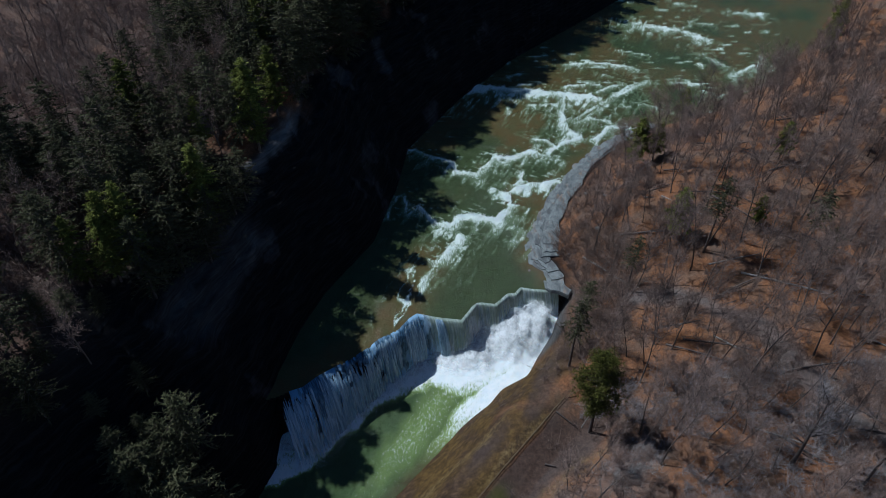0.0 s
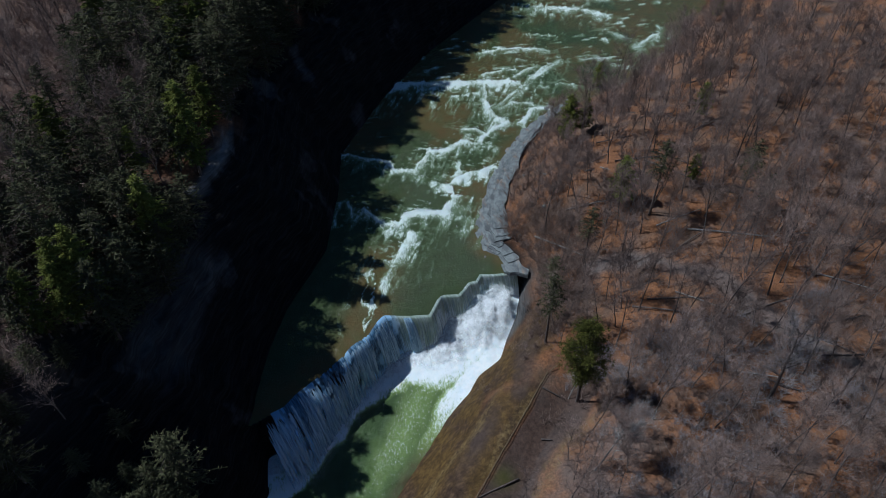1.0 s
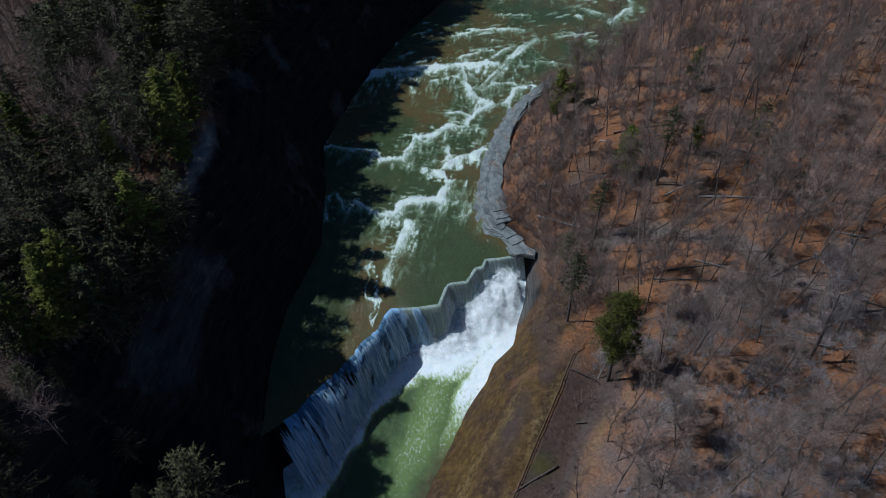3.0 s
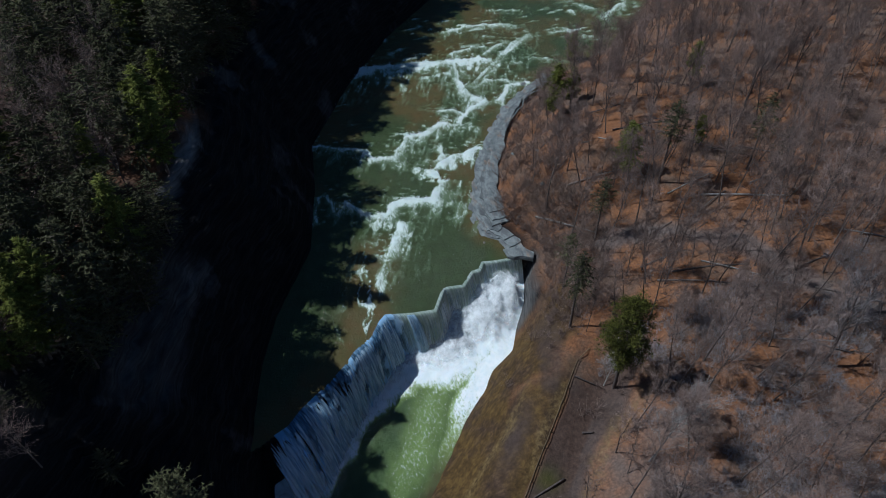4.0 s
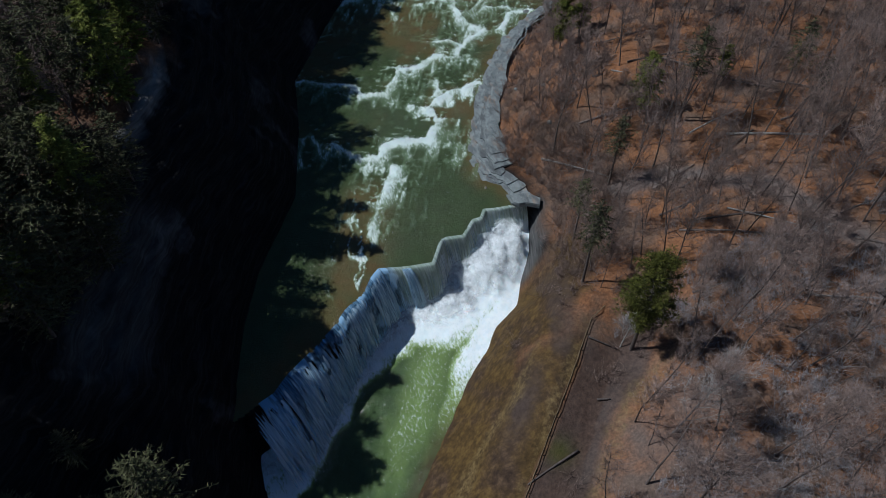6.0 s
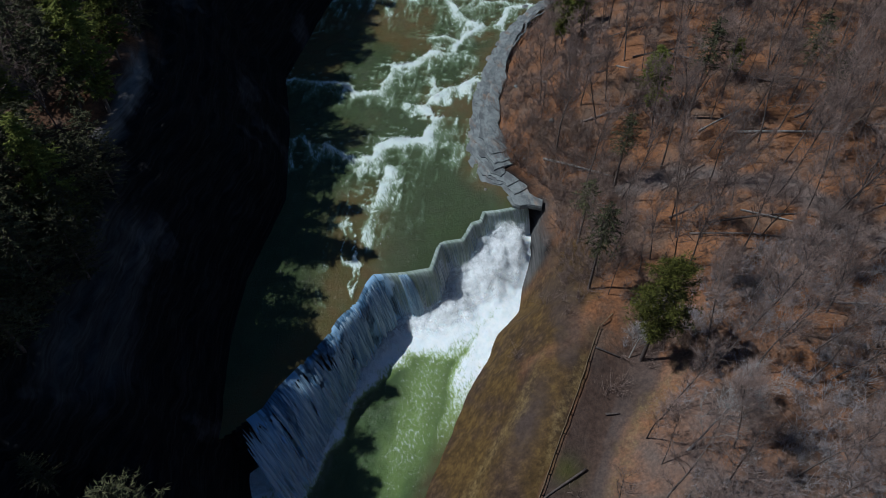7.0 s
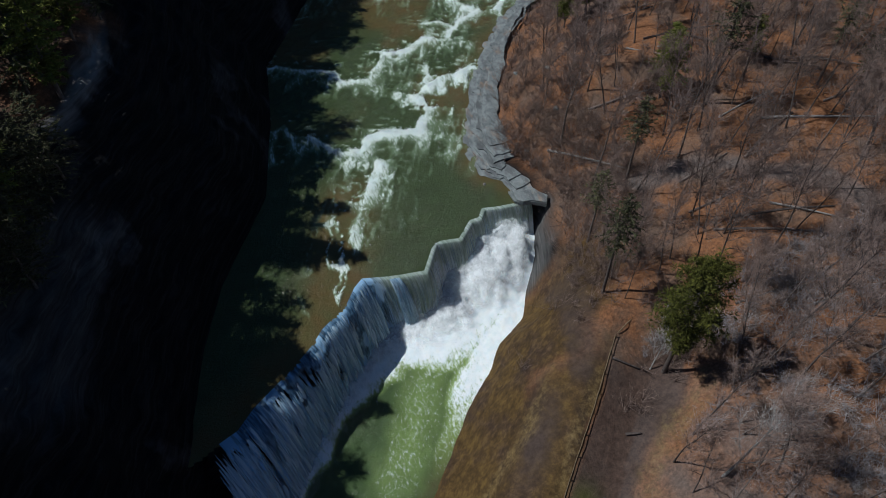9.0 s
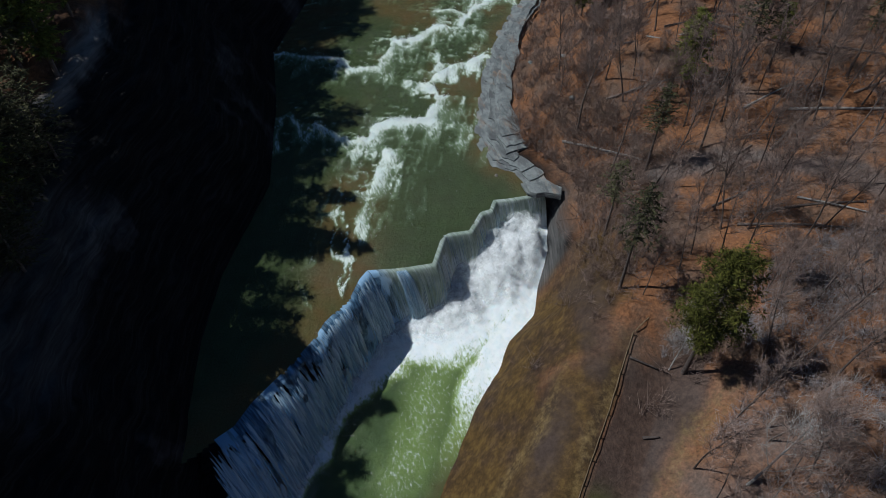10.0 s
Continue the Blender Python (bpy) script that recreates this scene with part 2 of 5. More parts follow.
def water_material(name, deep, shallow, aerated, froth, ripple, stretch):
    """River water: colour by depth and foam where the surface breaks."""
    m, n, l, p = material(name)
    foam = attribute(n, "foam")
    depth = attribute(n, "shallow")
    body = mix(n, l, depth.outputs["Fac"], deep, shallow)
    murk = noise_of(n, l, 0.35, 5, 0.6)
    body = mix(n, l, ramp(n, l, murk, [(0.35, (0, 0, 0)), (0.7, (0.5, 0.5, 0.5))]), body, tuple(v * 1.6 for v in deep))
    lace = noise_of(n, l, 2.2, 10, 0.8, None, stretch)
    fine = noise_of(n, l, 9.0, 5, 0.75)
    add = n.new("ShaderNodeMath")
    add.operation = "ADD"
    l.new(lace, add.inputs[0])
    sc = n.new("ShaderNodeMath")
    sc.operation = "MULTIPLY_ADD"
    l.new(fine, sc.inputs[0])
    sc.inputs[1].default_value, sc.inputs[2].default_value = 0.35, -0.675
    l.new(sc.outputs[0], add.inputs[1])
    s2 = n.new("ShaderNodeMath")
    s2.operation = "MULTIPLY_ADD"
    l.new(add.outputs[0], s2.inputs[0])
    s2.inputs[1].default_value = 2.4
    l.new(foam.outputs["Fac"], s2.inputs[2])
    mask = ramp(n, l, s2.outputs[0], [(0.40, (0, 0, 0)), (0.56, (0.45, 0.45, 0.45)), (0.76, (1, 1, 1))])
    airy = ramp(n, l, foam.outputs["Fac"], [(0.08, (0, 0, 0)), (0.5, (0.8, 0.8, 0.8))])
    body = mix(n, l, airy, body, aerated)
    churn = ramp(n, l, noise_of(n, l, 1.1, 8, 0.7), [(0.36, tuple(v * k for v, k in zip(froth, (0.88, 0.92, 0.94)))), (0.56, froth)])
    c = mix(n, l, mask, body, churn)
    l.new(c, p.inputs["Base Color"])
    l.new(ramp(n, l, mask, [(0.4, (0, 0, 0)), (1.0, (0.3, 0.3, 0.3))]), p.inputs["Subsurface Weight"])
    p.inputs["Subsurface Radius"].default_value = (0.5, 0.6, 0.7)
    p.inputs["Subsurface Scale"].default_value = 0.25
    r = ramp(n, l, mask, [(0.0, (0.12, 0.12, 0.12)), (0.6, (0.7, 0.7, 0.7))])
    l.new(r, p.inputs["Roughness"])
    p.inputs["IOR"].default_value = 1.33
    wave = noise_of(n, l, 2.4, 9, 0.75)
    b = node(n, "ShaderNodeBump", Distance=0.35)
    l.new(wave, b.inputs["Height"])
    l.new(ramp(n, l, mask, [(0.1, (ripple,) * 3), (0.9, (ripple * 0.35,) * 3)]), b.inputs["Strength"])
    # foam's shading normal is turned upright, brightening slopes that face away from the sun
    level = n.new("ShaderNodeMix")
    level.data_type = "VECTOR"
    level.inputs["B"].default_value = (0, 0, 1)
    l.new(ramp(n, l, mask, [(0.2, (0, 0, 0)), (1.0, (0.65, 0.65, 0.65))]), level.inputs["Factor"])
    l.new(b.outputs[0], level.inputs["A"])
    l.new(level.outputs["Result"], p.inputs["Normal"])
    return m


def curtain_material():
    """Falling water: strands of white over green water; where thin, rock-dark gaps and a blue painted in for shade."""
    m, n, l, p = material("falling_water")
    thin, u = attribute(n, "thin"), attribute(n, "strand")
    strand = noise_of(n, l, 1.0, 9, 0.78, u.outputs["Vector"])
    foam = attribute(n, "foam")
    sheet = ramp(n, l, strand, [(0.38, (0.27, 0.35, 0.26)), (0.5, (0.47, 0.56, 0.48)), (0.64, (0.82, 0.88, 0.87))])
    # the blue of skylit shade is mixed into the thin water's colours
    shade_blue = ramp(n, l, strand, [(0.40, (0.022, 0.046, 0.08)), (0.51, (0.10, 0.21, 0.36)), (0.65, (0.44, 0.68, 0.94))])
    c = mix(n, l, thin.outputs["Fac"], sheet, shade_blue)
    s2 = n.new("ShaderNodeMath")
    s2.operation = "MULTIPLY_ADD"
    l.new(strand, s2.inputs[0])
    s2.inputs[1].default_value = 1.2
    l.new(foam.outputs["Fac"], s2.inputs[2])
    mask = ramp(n, l, s2.outputs[0], [(0.75, (0, 0, 0)), (1.25, (1, 1, 1))])
    # foam on the thin part carries the same painted shade blue
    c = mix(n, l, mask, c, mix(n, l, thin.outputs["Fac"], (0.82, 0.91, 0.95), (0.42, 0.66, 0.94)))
    l.new(c, p.inputs["Base Color"])
    p.inputs["Roughness"].default_value = 0.45
    p.inputs["Alpha"].default_value = 0.93
    bump(n, l, p, strand, 0.6, 0.25)
    # daylight glows through the sheet
    glow = n.new("ShaderNodeBsdfTranslucent")
    l.new(c, glow.inputs["Color"])
    both = n.new("ShaderNodeMixShader")
    both.inputs[0].default_value = 0.3
    l.new(p.outputs[0], both.inputs[1])
    l.new(glow.outputs[0], both.inputs[2])
    l.new(both.outputs[0], n["Material Output"].inputs["Surface"])
    return m


def spray_material():
    """Loose falling water, half see-through, its white tinted blue as if in shade."""
    m, n, l, p = material("white_water")
    geo = n.new("ShaderNodeNewGeometry")
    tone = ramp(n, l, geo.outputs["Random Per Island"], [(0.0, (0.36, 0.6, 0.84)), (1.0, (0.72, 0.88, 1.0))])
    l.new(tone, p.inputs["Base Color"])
    l.new(ramp(n, l, geo.outputs["Random Per Island"], [(0.0, (0.3, 0.3, 0.3)), (1.0, (0.7, 0.7, 0.7))]), p.inputs["Alpha"])
    p.inputs["Roughness"].default_value = 0.5
    return m


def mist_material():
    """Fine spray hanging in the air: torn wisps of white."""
    m, n, l, p = material("mist")
    wisp = noise_of(n, l, 0.7, 8, 0.65)
    veil = attribute(n, "veil")
    mul = n.new("ShaderNodeMath")
    mul.operation = "MULTIPLY"
    l.new(ramp(n, l, wisp, [(0.38, (0.12, 0.12, 0.12)), (0.64, (0.9, 0.9, 0.9))]), mul.inputs[0])
    l.new(veil.outputs["Fac"], mul.inputs[1])
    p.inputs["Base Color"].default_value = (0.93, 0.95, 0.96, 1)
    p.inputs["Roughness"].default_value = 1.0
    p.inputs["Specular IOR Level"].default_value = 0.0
    # shading normal held straight up: the mist is bright whatever its slope
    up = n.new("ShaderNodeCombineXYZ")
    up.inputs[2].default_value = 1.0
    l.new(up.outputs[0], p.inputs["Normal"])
    glow = n.new("ShaderNodeBsdfTranslucent")
    glow.inputs["Color"].default_value = (0.93, 0.95, 0.96, 1)
    both, clear, out = n.new("ShaderNodeMixShader"), n.new("ShaderNodeBsdfTransparent"), n.new("ShaderNodeMixShader")
    both.inputs[0].default_value = 0.25
    l.new(p.outputs[0], both.inputs[1])
    l.new(glow.outputs[0], both.inputs[2])
    l.new(mul.outputs[0], out.inputs[0])
    l.new(clear.outputs[0], out.inputs[1])
    l.new(both.outputs[0], out.inputs[2])
    l.new(out.outputs[0], n["Material Output"].inputs["Surface"])
    return m


def shale_material():
    """Blue-grey shale with thin bedding lines, pale scuffs, and rusty leaf dust in the joints."""
    m, n, l, p = material("grey_shale")
    grain = noise_of(n, l, 1.1, 9, 0.68)
    beds = noise_of(n, l, 0.9, 7, 0.6, None, ((1.0, 0.35, 5.0), (0, 0, 0.35)))
    fine = noise_of(n, l, 7.0, 6, 0.7)
    c = ramp(n, l, grain, [(0.3, (0.115, 0.130, 0.132)), (0.5, (0.185, 0.202, 0.200)), (0.72, (0.27, 0.285, 0.275))])
    c = mix(n, l, ramp(n, l, beds, [(0.40, (0.75, 0.75, 0.75)), (0.5, (0, 0, 0))]), c, (0.09, 0.092, 0.095))
    rust = ramp(n, l, noise_of(n, l, 0.42, 7, 0.7, None, ((1.2, 0.5, 1), (0, 0, 0.4))), [(0.54, (0, 0, 0)), (0.66, (0.5, 0.5, 0.5))])
    c = mix(n, l, rust, c, (0.27, 0.165, 0.09))
    info = n.new("ShaderNodeObjectInfo")
    hsv = n.new("ShaderNodeHueSaturation")
    mr = node(n, "ShaderNodeMapRange")
    mr.inputs["To Min"].default_value, mr.inputs["To Max"].default_value = 0.82, 1.12
    l.new(info.outputs["Random"], mr.inputs["Value"])
    l.new(mr.outputs[0], hsv.inputs["Value"])
    l.new(c, hsv.inputs["Color"])
    l.new(hsv.outputs[0], p.inputs["Base Color"])
    p.inputs["Roughness"].default_value = 0.8
    bump(n, l, p, fine, 0.5, 0.12)
    return m


GROUND = ground_material()
BARK = plain("grey_bark", (0.055, 0.043, 0.038), (0.17, 0.138, 0.122), 3.0)
PALE_BARK = plain("bleached_bark", (0.17, 0.16, 0.15), (0.36, 0.34, 0.32), 3.0, vary=0.1)
TWIG = foliage("bare_twigs", (0.145, 0.103, 0.088), (0.33, 0.245, 0.205), 0.3)
PALE_TWIG = foliage("bleached_twigs", (0.25, 0.235, 0.225), (0.46, 0.44, 0.42), 0.1)
GREY_TWIG = foliage("silver_twigs", (0.16, 0.142, 0.142), (0.35, 0.32, 0.32), 0.2)
NEEDLES = foliage("hemlock_needles", (0.042, 0.043, 0.021), (0.112, 0.111, 0.055), 0.25)
BRIGHT_NEEDLES = foliage("sunlit_pine_needles", (0.026, 0.028, 0.008), (0.118, 0.118, 0.022), 0.2)
YELLOW_NEEDLES = foliage("yellow_green_needles", (0.07, 0.078, 0.016), (0.22, 0.235, 0.05), 0.25)
SLATE = shale_material()
WOOD = plain("weathered_wood", (0.10, 0.074, 0.045), (0.24, 0.175, 0.10), 2.5, vary=0.15)
UPPER_WATER = water_material("river_water", (0.045, 0.062, 0.024), (0.105, 0.075, 0.027), (0.22, 0.30, 0.17), (0.80, 0.86, 0.80), 0.7, ((1.6, 0.5, 1), (0, 0, 0.45)))
POOL_WATER = water_material("pool_water", (0.058, 0.088, 0.034), (0.075, 0.065, 0.03), (0.31, 0.43, 0.115), (0.90, 0.94, 0.94), 0.7, ((1.4, 0.7, 1), (0, 0, -0.45)))
CURTAIN = curtain_material()
WHITE_WATER = spray_material()
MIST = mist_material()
FROTH = plain("white_spray", (0.82, 0.88, 0.9), (0.94, 0.96, 0.97), 1.0, 0.6, 0, 0.05, 0.2)


# ---- mesh helpers ----
def mesh_of(name, verts, faces, mat, smooth_faces=False):
    me = bpy.data.meshes.new(name)
    me.from_pydata([tuple(map(float, v)) for v in verts], [], [tuple(map(int, f)) for f in faces])
    me.materials.append(mat)
    if smooth_faces:
        me.polygons.foreach_set("use_smooth", [True] * len(me.polygons))
    me.update()
    return me


def part(name, me, parent, label=""):
    ob = new(name, me)
    ob.parent = parent
    if label:
        ob["label"] = label
    return ob


def floats(me, name, values):
    a = me.attributes.new(name, "FLOAT", "POINT")
    a.data.foreach_set("value", np.asarray(values, np.float32).ravel())


def grid_faces(rows, cols, keep=None):
    i = np.arange(rows * cols).reshape(rows, cols)
    f = np.stack([i[:-1, :-1], i[:-1, 1:], i[1:, 1:], i[1:, :-1]], -1)
    return f[keep] if keep is not None else f.reshape(-1, 4)


def spaced(stops):
    """Grid lines from (place, spacing) stops."""
    out = [stops[0][0]]
    places, gaps = [s[0] for s in stops], [s[1] for s in stops]
    while out[-1] < places[-1]:
        out.append(out[-1] + float(np.interp(out[-1], places, gaps)))
    return np.array(out)


def compact(verts, faces, *values):
    used = np.unique(faces)
    remap = np.zeros(len(verts), int)
    remap[used] = np.arange(len(used))
    return [verts[used], remap[faces]] + [v[used] for v in values]


# ---- ground ----
FENCE = [(-6.4, 32.3), (0.2, 39.8), (4.7, 44.6), (9.1, 49.4), (13.3, 53.8), (16.7, 57.7), (19.7, 61.0)]
PATH_LOW = [(-8, 21), (4, 35.5), (10.2, 42.8), (12.4, 45.4), (14.3, 47.6), (16.4, 49.5), (18.9, 51.2), (21.4, 52.2), (23.6, 54.0)]
PATH_HIGH = [(33, 80.5), (39.4, 79.0), (42.8, 75.9), (46.5, 72.6), (50.5, 68.6), (52.5, 63.4), (53.6, 57.5), (58, 51.5), (64, 46)]


def build_ground():
    gx = spaced([(-1600, 200), (-160, 12), (-75, 1.6), (-45, 0.75), (-6, 0.5), (28, 0.5), (60, 0.75), (90, 1.6), (170, 8), (1600, 200)])
    gy = spaced([(-900, 200), (0, 6), (28, 1.0), (40, 0.5), (66, 0.5), (74, 0.75), (145, 0.75), (200, 2), (330, 12), (2400, 300)])
    x, y = np.meshgrid(gx, gy)
    z, dr, dl, dc, ar, al = terrain(x, y)
    land = np.maximum(dr, dl)
    n1 = fbm(x, y, 5, 4, 51)
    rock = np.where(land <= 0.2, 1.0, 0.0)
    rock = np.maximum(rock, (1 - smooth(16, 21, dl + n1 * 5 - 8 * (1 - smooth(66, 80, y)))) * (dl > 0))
    above = smooth(88, 93, y)
    rock = np.maximum(rock, (dr > 0) * above * (1 - smooth(2.0, 5.5, dr + n1 * 2 + smooth(108, 130, y) * 3)))
    rock = np.maximum(rock, (dr > 0) * (1 - smooth(2.5, 5.0, dr + n1 * 2)) * smooth(77, 80, y) * (1 - smooth(89, 92, y)))
    bank = (dr > 0) * (1 - smooth(76, 81, y)) * (1 - smooth(8.5, 12.5, dr + n1 * 4.5))
    bank = np.maximum(bank, (dr > -4) * (dr <= 0.3) * 1.0)
    # the trail lies between the fence and the wheel ruts
    fence_side, rut = to_line(x, y, FENCE)[0], to_line(x, y, PATH_LOW)[0]
    near = 1 - smooth(56.5, 60.0, y + n1 * 2)
    bank = np.maximum(bank, (dr > 0) * (1 - smooth(-0.2, 0.4, fence_side + n1 * 0.5)) * (1 - smooth(58, 63, y)))
    path = 0.9 * smooth(0.0, 0.7, fence_side + n1 * 0.4) * (1 - smooth(-0.4, 1.2, rut - 0.9 + n1 * 1.5)) * near
    for k in (-0.55, 0.55):
        path = np.maximum(path, 0.8 * (1 - smooth(0.2, 0.75, np.abs(rut + k) + n1 * 0.4)) * (y < 55))
    u, v = (x - 7.0) * 0.66 + (y - 53.3) * 0.75, (x - 7.0) * 0.75 - (y - 53.3) * 0.66
    path = np.maximum(path, np.minimum(0.9, np.exp(-(u / 4.4) ** 2 - (v / 1.6) ** 2 + n1 * 0.9)))
    path = np.maximum(path, 0.7 * (1 - smooth(0.6, 2.2, np.abs(to_line(x, y, [(20.2, 73.5), (17.6, 66.5), (16.2, 61.8), (14.2, 58.6)])[0]) + n1 * 1.6)))
    path = np.maximum(path, 0.55 * smooth(20, 27, dl))
    straw = 0.75 * (1 - smooth(0.2, 1.3, np.abs(to_line(x, y, [(-8, 42), (1.3, 51.8), (3.8, 53.6), (6.3, 54.8), (8.9, 57.3), (11.9, 60.6)])[0]) + n1 * 1.2))
    straw = np.maximum(straw, 0.6 * (1 - smooth(0.2, 0.9, np.abs(fence_side + 0.7) + n1)) * (y < 58))
    straw = np.maximum(straw, 0.5 * (1 - smooth(0.3, 1.6, np.abs(rut - 2.2) + n1 * 1.4)) * (y < 54))
    moss = np.exp(-((x - 8.7) / 1.7) ** 2 - ((y - 46.3) / 1.5) ** 2) * 0.8
    d, _ = to_line(x, y, PATH_HIGH)
    gravel = 0.7 * (1 - smooth(0.9, 2.7, np.abs(d) + n1 * 1.6))
    gravel = np.maximum(gravel, 0.2 * smooth(18, 26, dl))
    gravel = np.maximum(gravel, (dr > 19) * smooth(-0.5, 0.3, n1) * 0.55 * np.exp(-((x - 23) / 10) ** 2 - ((y - 43) / 9) ** 2))
    verts = np.stack([x, y, z], -1).reshape(-1, 3)
    me = mesh_of("ground", verts, grid_faces(*x.shape), GROUND, True)
    col = me.attributes.new("zone", "FLOAT_COLOR", "POINT")
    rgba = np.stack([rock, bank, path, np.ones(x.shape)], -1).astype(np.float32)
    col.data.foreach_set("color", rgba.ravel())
    floats(me, "gravel", gravel)
    floats(me, "straw", straw)
    floats(me, "moss", moss)
    rim = dl - 3.6 * smooth(103, 122, y)
    strip = 0.8 * smooth(14.2, 14.9, rim + n1 * 1.2) * (1 - smooth(16.0, 17.0, rim + n1 * 1.8)) * smooth(94, 99, y) * (1 - smooth(165, 185, y))
    patch = smooth(7, 9, dl) * (1 - smooth(14, 16, dl)) * smooth(62, 70, y) * (1 - smooth(86, 92, y)) * 0.2
    crag = (dr > 0) * (1 - smooth(2.5, 5.0, dr + n1 * 2)) * smooth(77, 80, y) * (1 - smooth(89, 92, y))
    floats(me, "scar", 0.35 * crag * smooth(-0.3, 0.1, n1) + (crag < 0.05) * np.maximum(strip, patch) * smooth(-0.7, 0.0, fbm(x * 0.7 + y * 0.7, y - x, 9, 4, 55)))
    tagged(new("ground", me), "gorge of shale cliffs coloured near-black for deep shade, and slopes of brown leaf litter", "ground", kind="structure")


build_ground()


def along(line, gap):
    """Evenly spaced points on a line with its arc length."""
    pts = np.array(line, float)
    seg = np.hypot(*np.diff(pts, axis=0).T)
    arc = np.r_[0, np.cumsum(seg)]
    s = np.arange(0, arc[-1], gap)
    return np.interp(s, arc, pts[:, 0]), np.interp(s, arc, pts[:, 1]), s


EVEN_X, EVEN_Y, _ = along(CREST, 0.25)
EVEN = [np.convolve(np.pad(v, 14, mode="edge"), np.ones(29) / 29, mode="valid") for v in (EVEN_X, EVEN_Y)]


EVEN_LINE = list(zip(EVEN[0][::12], EVEN[1][::12]))


def flecks(name, pts, size, r):
    """Drops of thrown water: many tiny slips of white."""
    v = pts[:, None, :] + r.normal(0, 1, (len(pts), 3, 3)) * size * r.uniform(0.5, 1.4, (len(pts), 1, 1))
    return mesh_of(name, v.reshape(-1, 3), np.arange(len(pts) * 3).reshape(-1, 3), FROTH)


# ---- upper river ----
# white water lines: places, how far the foam trails, strength
RAPIDS = [
    ([(9.2, 159.2), (17.5, 157.6), (24.2, 157.1), (32.2, 155.9), (38.3, 154.9)], 4.4, 1.08),
    ([(32.0, 155.2), (31.0, 149.9), (30.3, 145.7), (31.5, 139.2)], 2.4, 0.95),
    ([(48.8, 159.8), (44.7, 154.0), (39.9, 149.2), (34.3, 143.9)], 1.2, 0.5),
    ([(54.2, 162.2), (49.8, 158.7), (45.7, 155.8)], 1.6, 0.85),
    ([(45.2, 141.6), (40.9, 141.9), (36.7, 136.6)], 1.8, 0.9),
    ([(41.6, 143.6), (36.7, 145.2), (33.0, 143.4)], 1.4, 0.7),
    ([(33.5, 137.2), (31.6, 136.4), (28.8, 135.1), (26.4, 132.7), (25.4, 130.1)], 1.6, 1.0),
    ([(25.4, 130.1), (20.6, 132.0), (18.3, 130.2), (15.9, 129.3), (14.6, 127.5)], 1.8, 1.0),
    ([(22.5, 136.6), (25.4, 135.7), (26.9, 133.4)], 1.0, 0.8),
    ([(17.0, 129.8), (12.4, 129.2), (10.1, 126.0), (8.3, 123.5)], 2.2, 1.05),
    ([(8.3, 123.5), (4.0, 124.1), (3.4, 127.3), (-1.8, 129.7), (-6.2, 132.0)], 1.8, 0.85),
    ([(19.1, 124.3), (18.0, 121.6), (16.5, 119.8)], 1.6, 0.8),
    ([(26.1, 121.8), (22.7, 120.5), (20.2, 120.2), (18.1, 119.3), (15.0, 117.0), (15.5, 113.9), (13.4, 110.8), (11.8, 108.6)], 3.0, 1.08),
    ([(11.8, 108.6), (8.8, 109.4), (5.6, 109.9), (3.8, 109.5), (2.6, 107.3)], 2.6, 1.05),
    ([(4.6, 104.5), (3.2, 102.5), (1.6, 99.7), (-0.1, 96.5)], 2.2, 1.0),
    ([(2.6, 106.7), (-0.5, 107.0), (-2.3, 110.1), (-4.4, 112.7)], 1.4, 0.75),
    ([(-4.4, 112.7), (-6.7, 109.1), (-7.2, 116.6), (-9.0, 115.2), (-10.7, 108.7)], 0.9, 0.6),
    ([(16.7, 105.8), (14.7, 102.4)], 1.2, 0.55),
    ([(56.4, 193.6), (65.6, 190.5), (70.9, 188.6), (75.0, 184.9)], 3.2, 1.0),
    ([(33.7, 170.0), (39.9, 171.0), (45.9, 170.3), (52.3, 168.7)], 1.5, 0.85),
    ([(32.3, 159.0), (38.3, 160.2), (41.5, 160.0)], 1.2, 0.75),
    ([(54.7, 162.7), (48.5, 159.3), (43.2, 154.1), (38.2, 149.5), (31.9, 144.1)], 1.6, 0.7),
    ([(48.0, 160.9), (44.1, 159.3), (40.0, 156.6)], 1.3, 0.7),
    ([(88.3, 200.6), (95.5, 199.4)], 2.6, 0.9),
    ([(73.7, 174.4), (76.8, 170.4)], 2.0, 0.7),
    ([(88.0, 175.4), (85.9, 171.2), (78.2, 166.0)], 2.0, 0.75),
    ([(64.1, 163.4), (66.6, 160.3)], 1.8, 0.7),
    ([(51.5, 151.2), (54.3, 149.8)], 1.2, 0.75),
    ([(68.3, 156.6), (71.6, 155.7)], 1.2, 0.6),
    ([(43.5, 165.2), (45.4, 163.6)], 1.0, 0.7),
    ([(50.2, 177.5), (56.8, 175.2)], 1.2, 0.65),
    ([(71.5, 205.6), (77.4, 204.6)], 2.0, 0.7),
    ([(73.9, 194.0), (80.2, 192.8)], 1.6, 0.6),
]


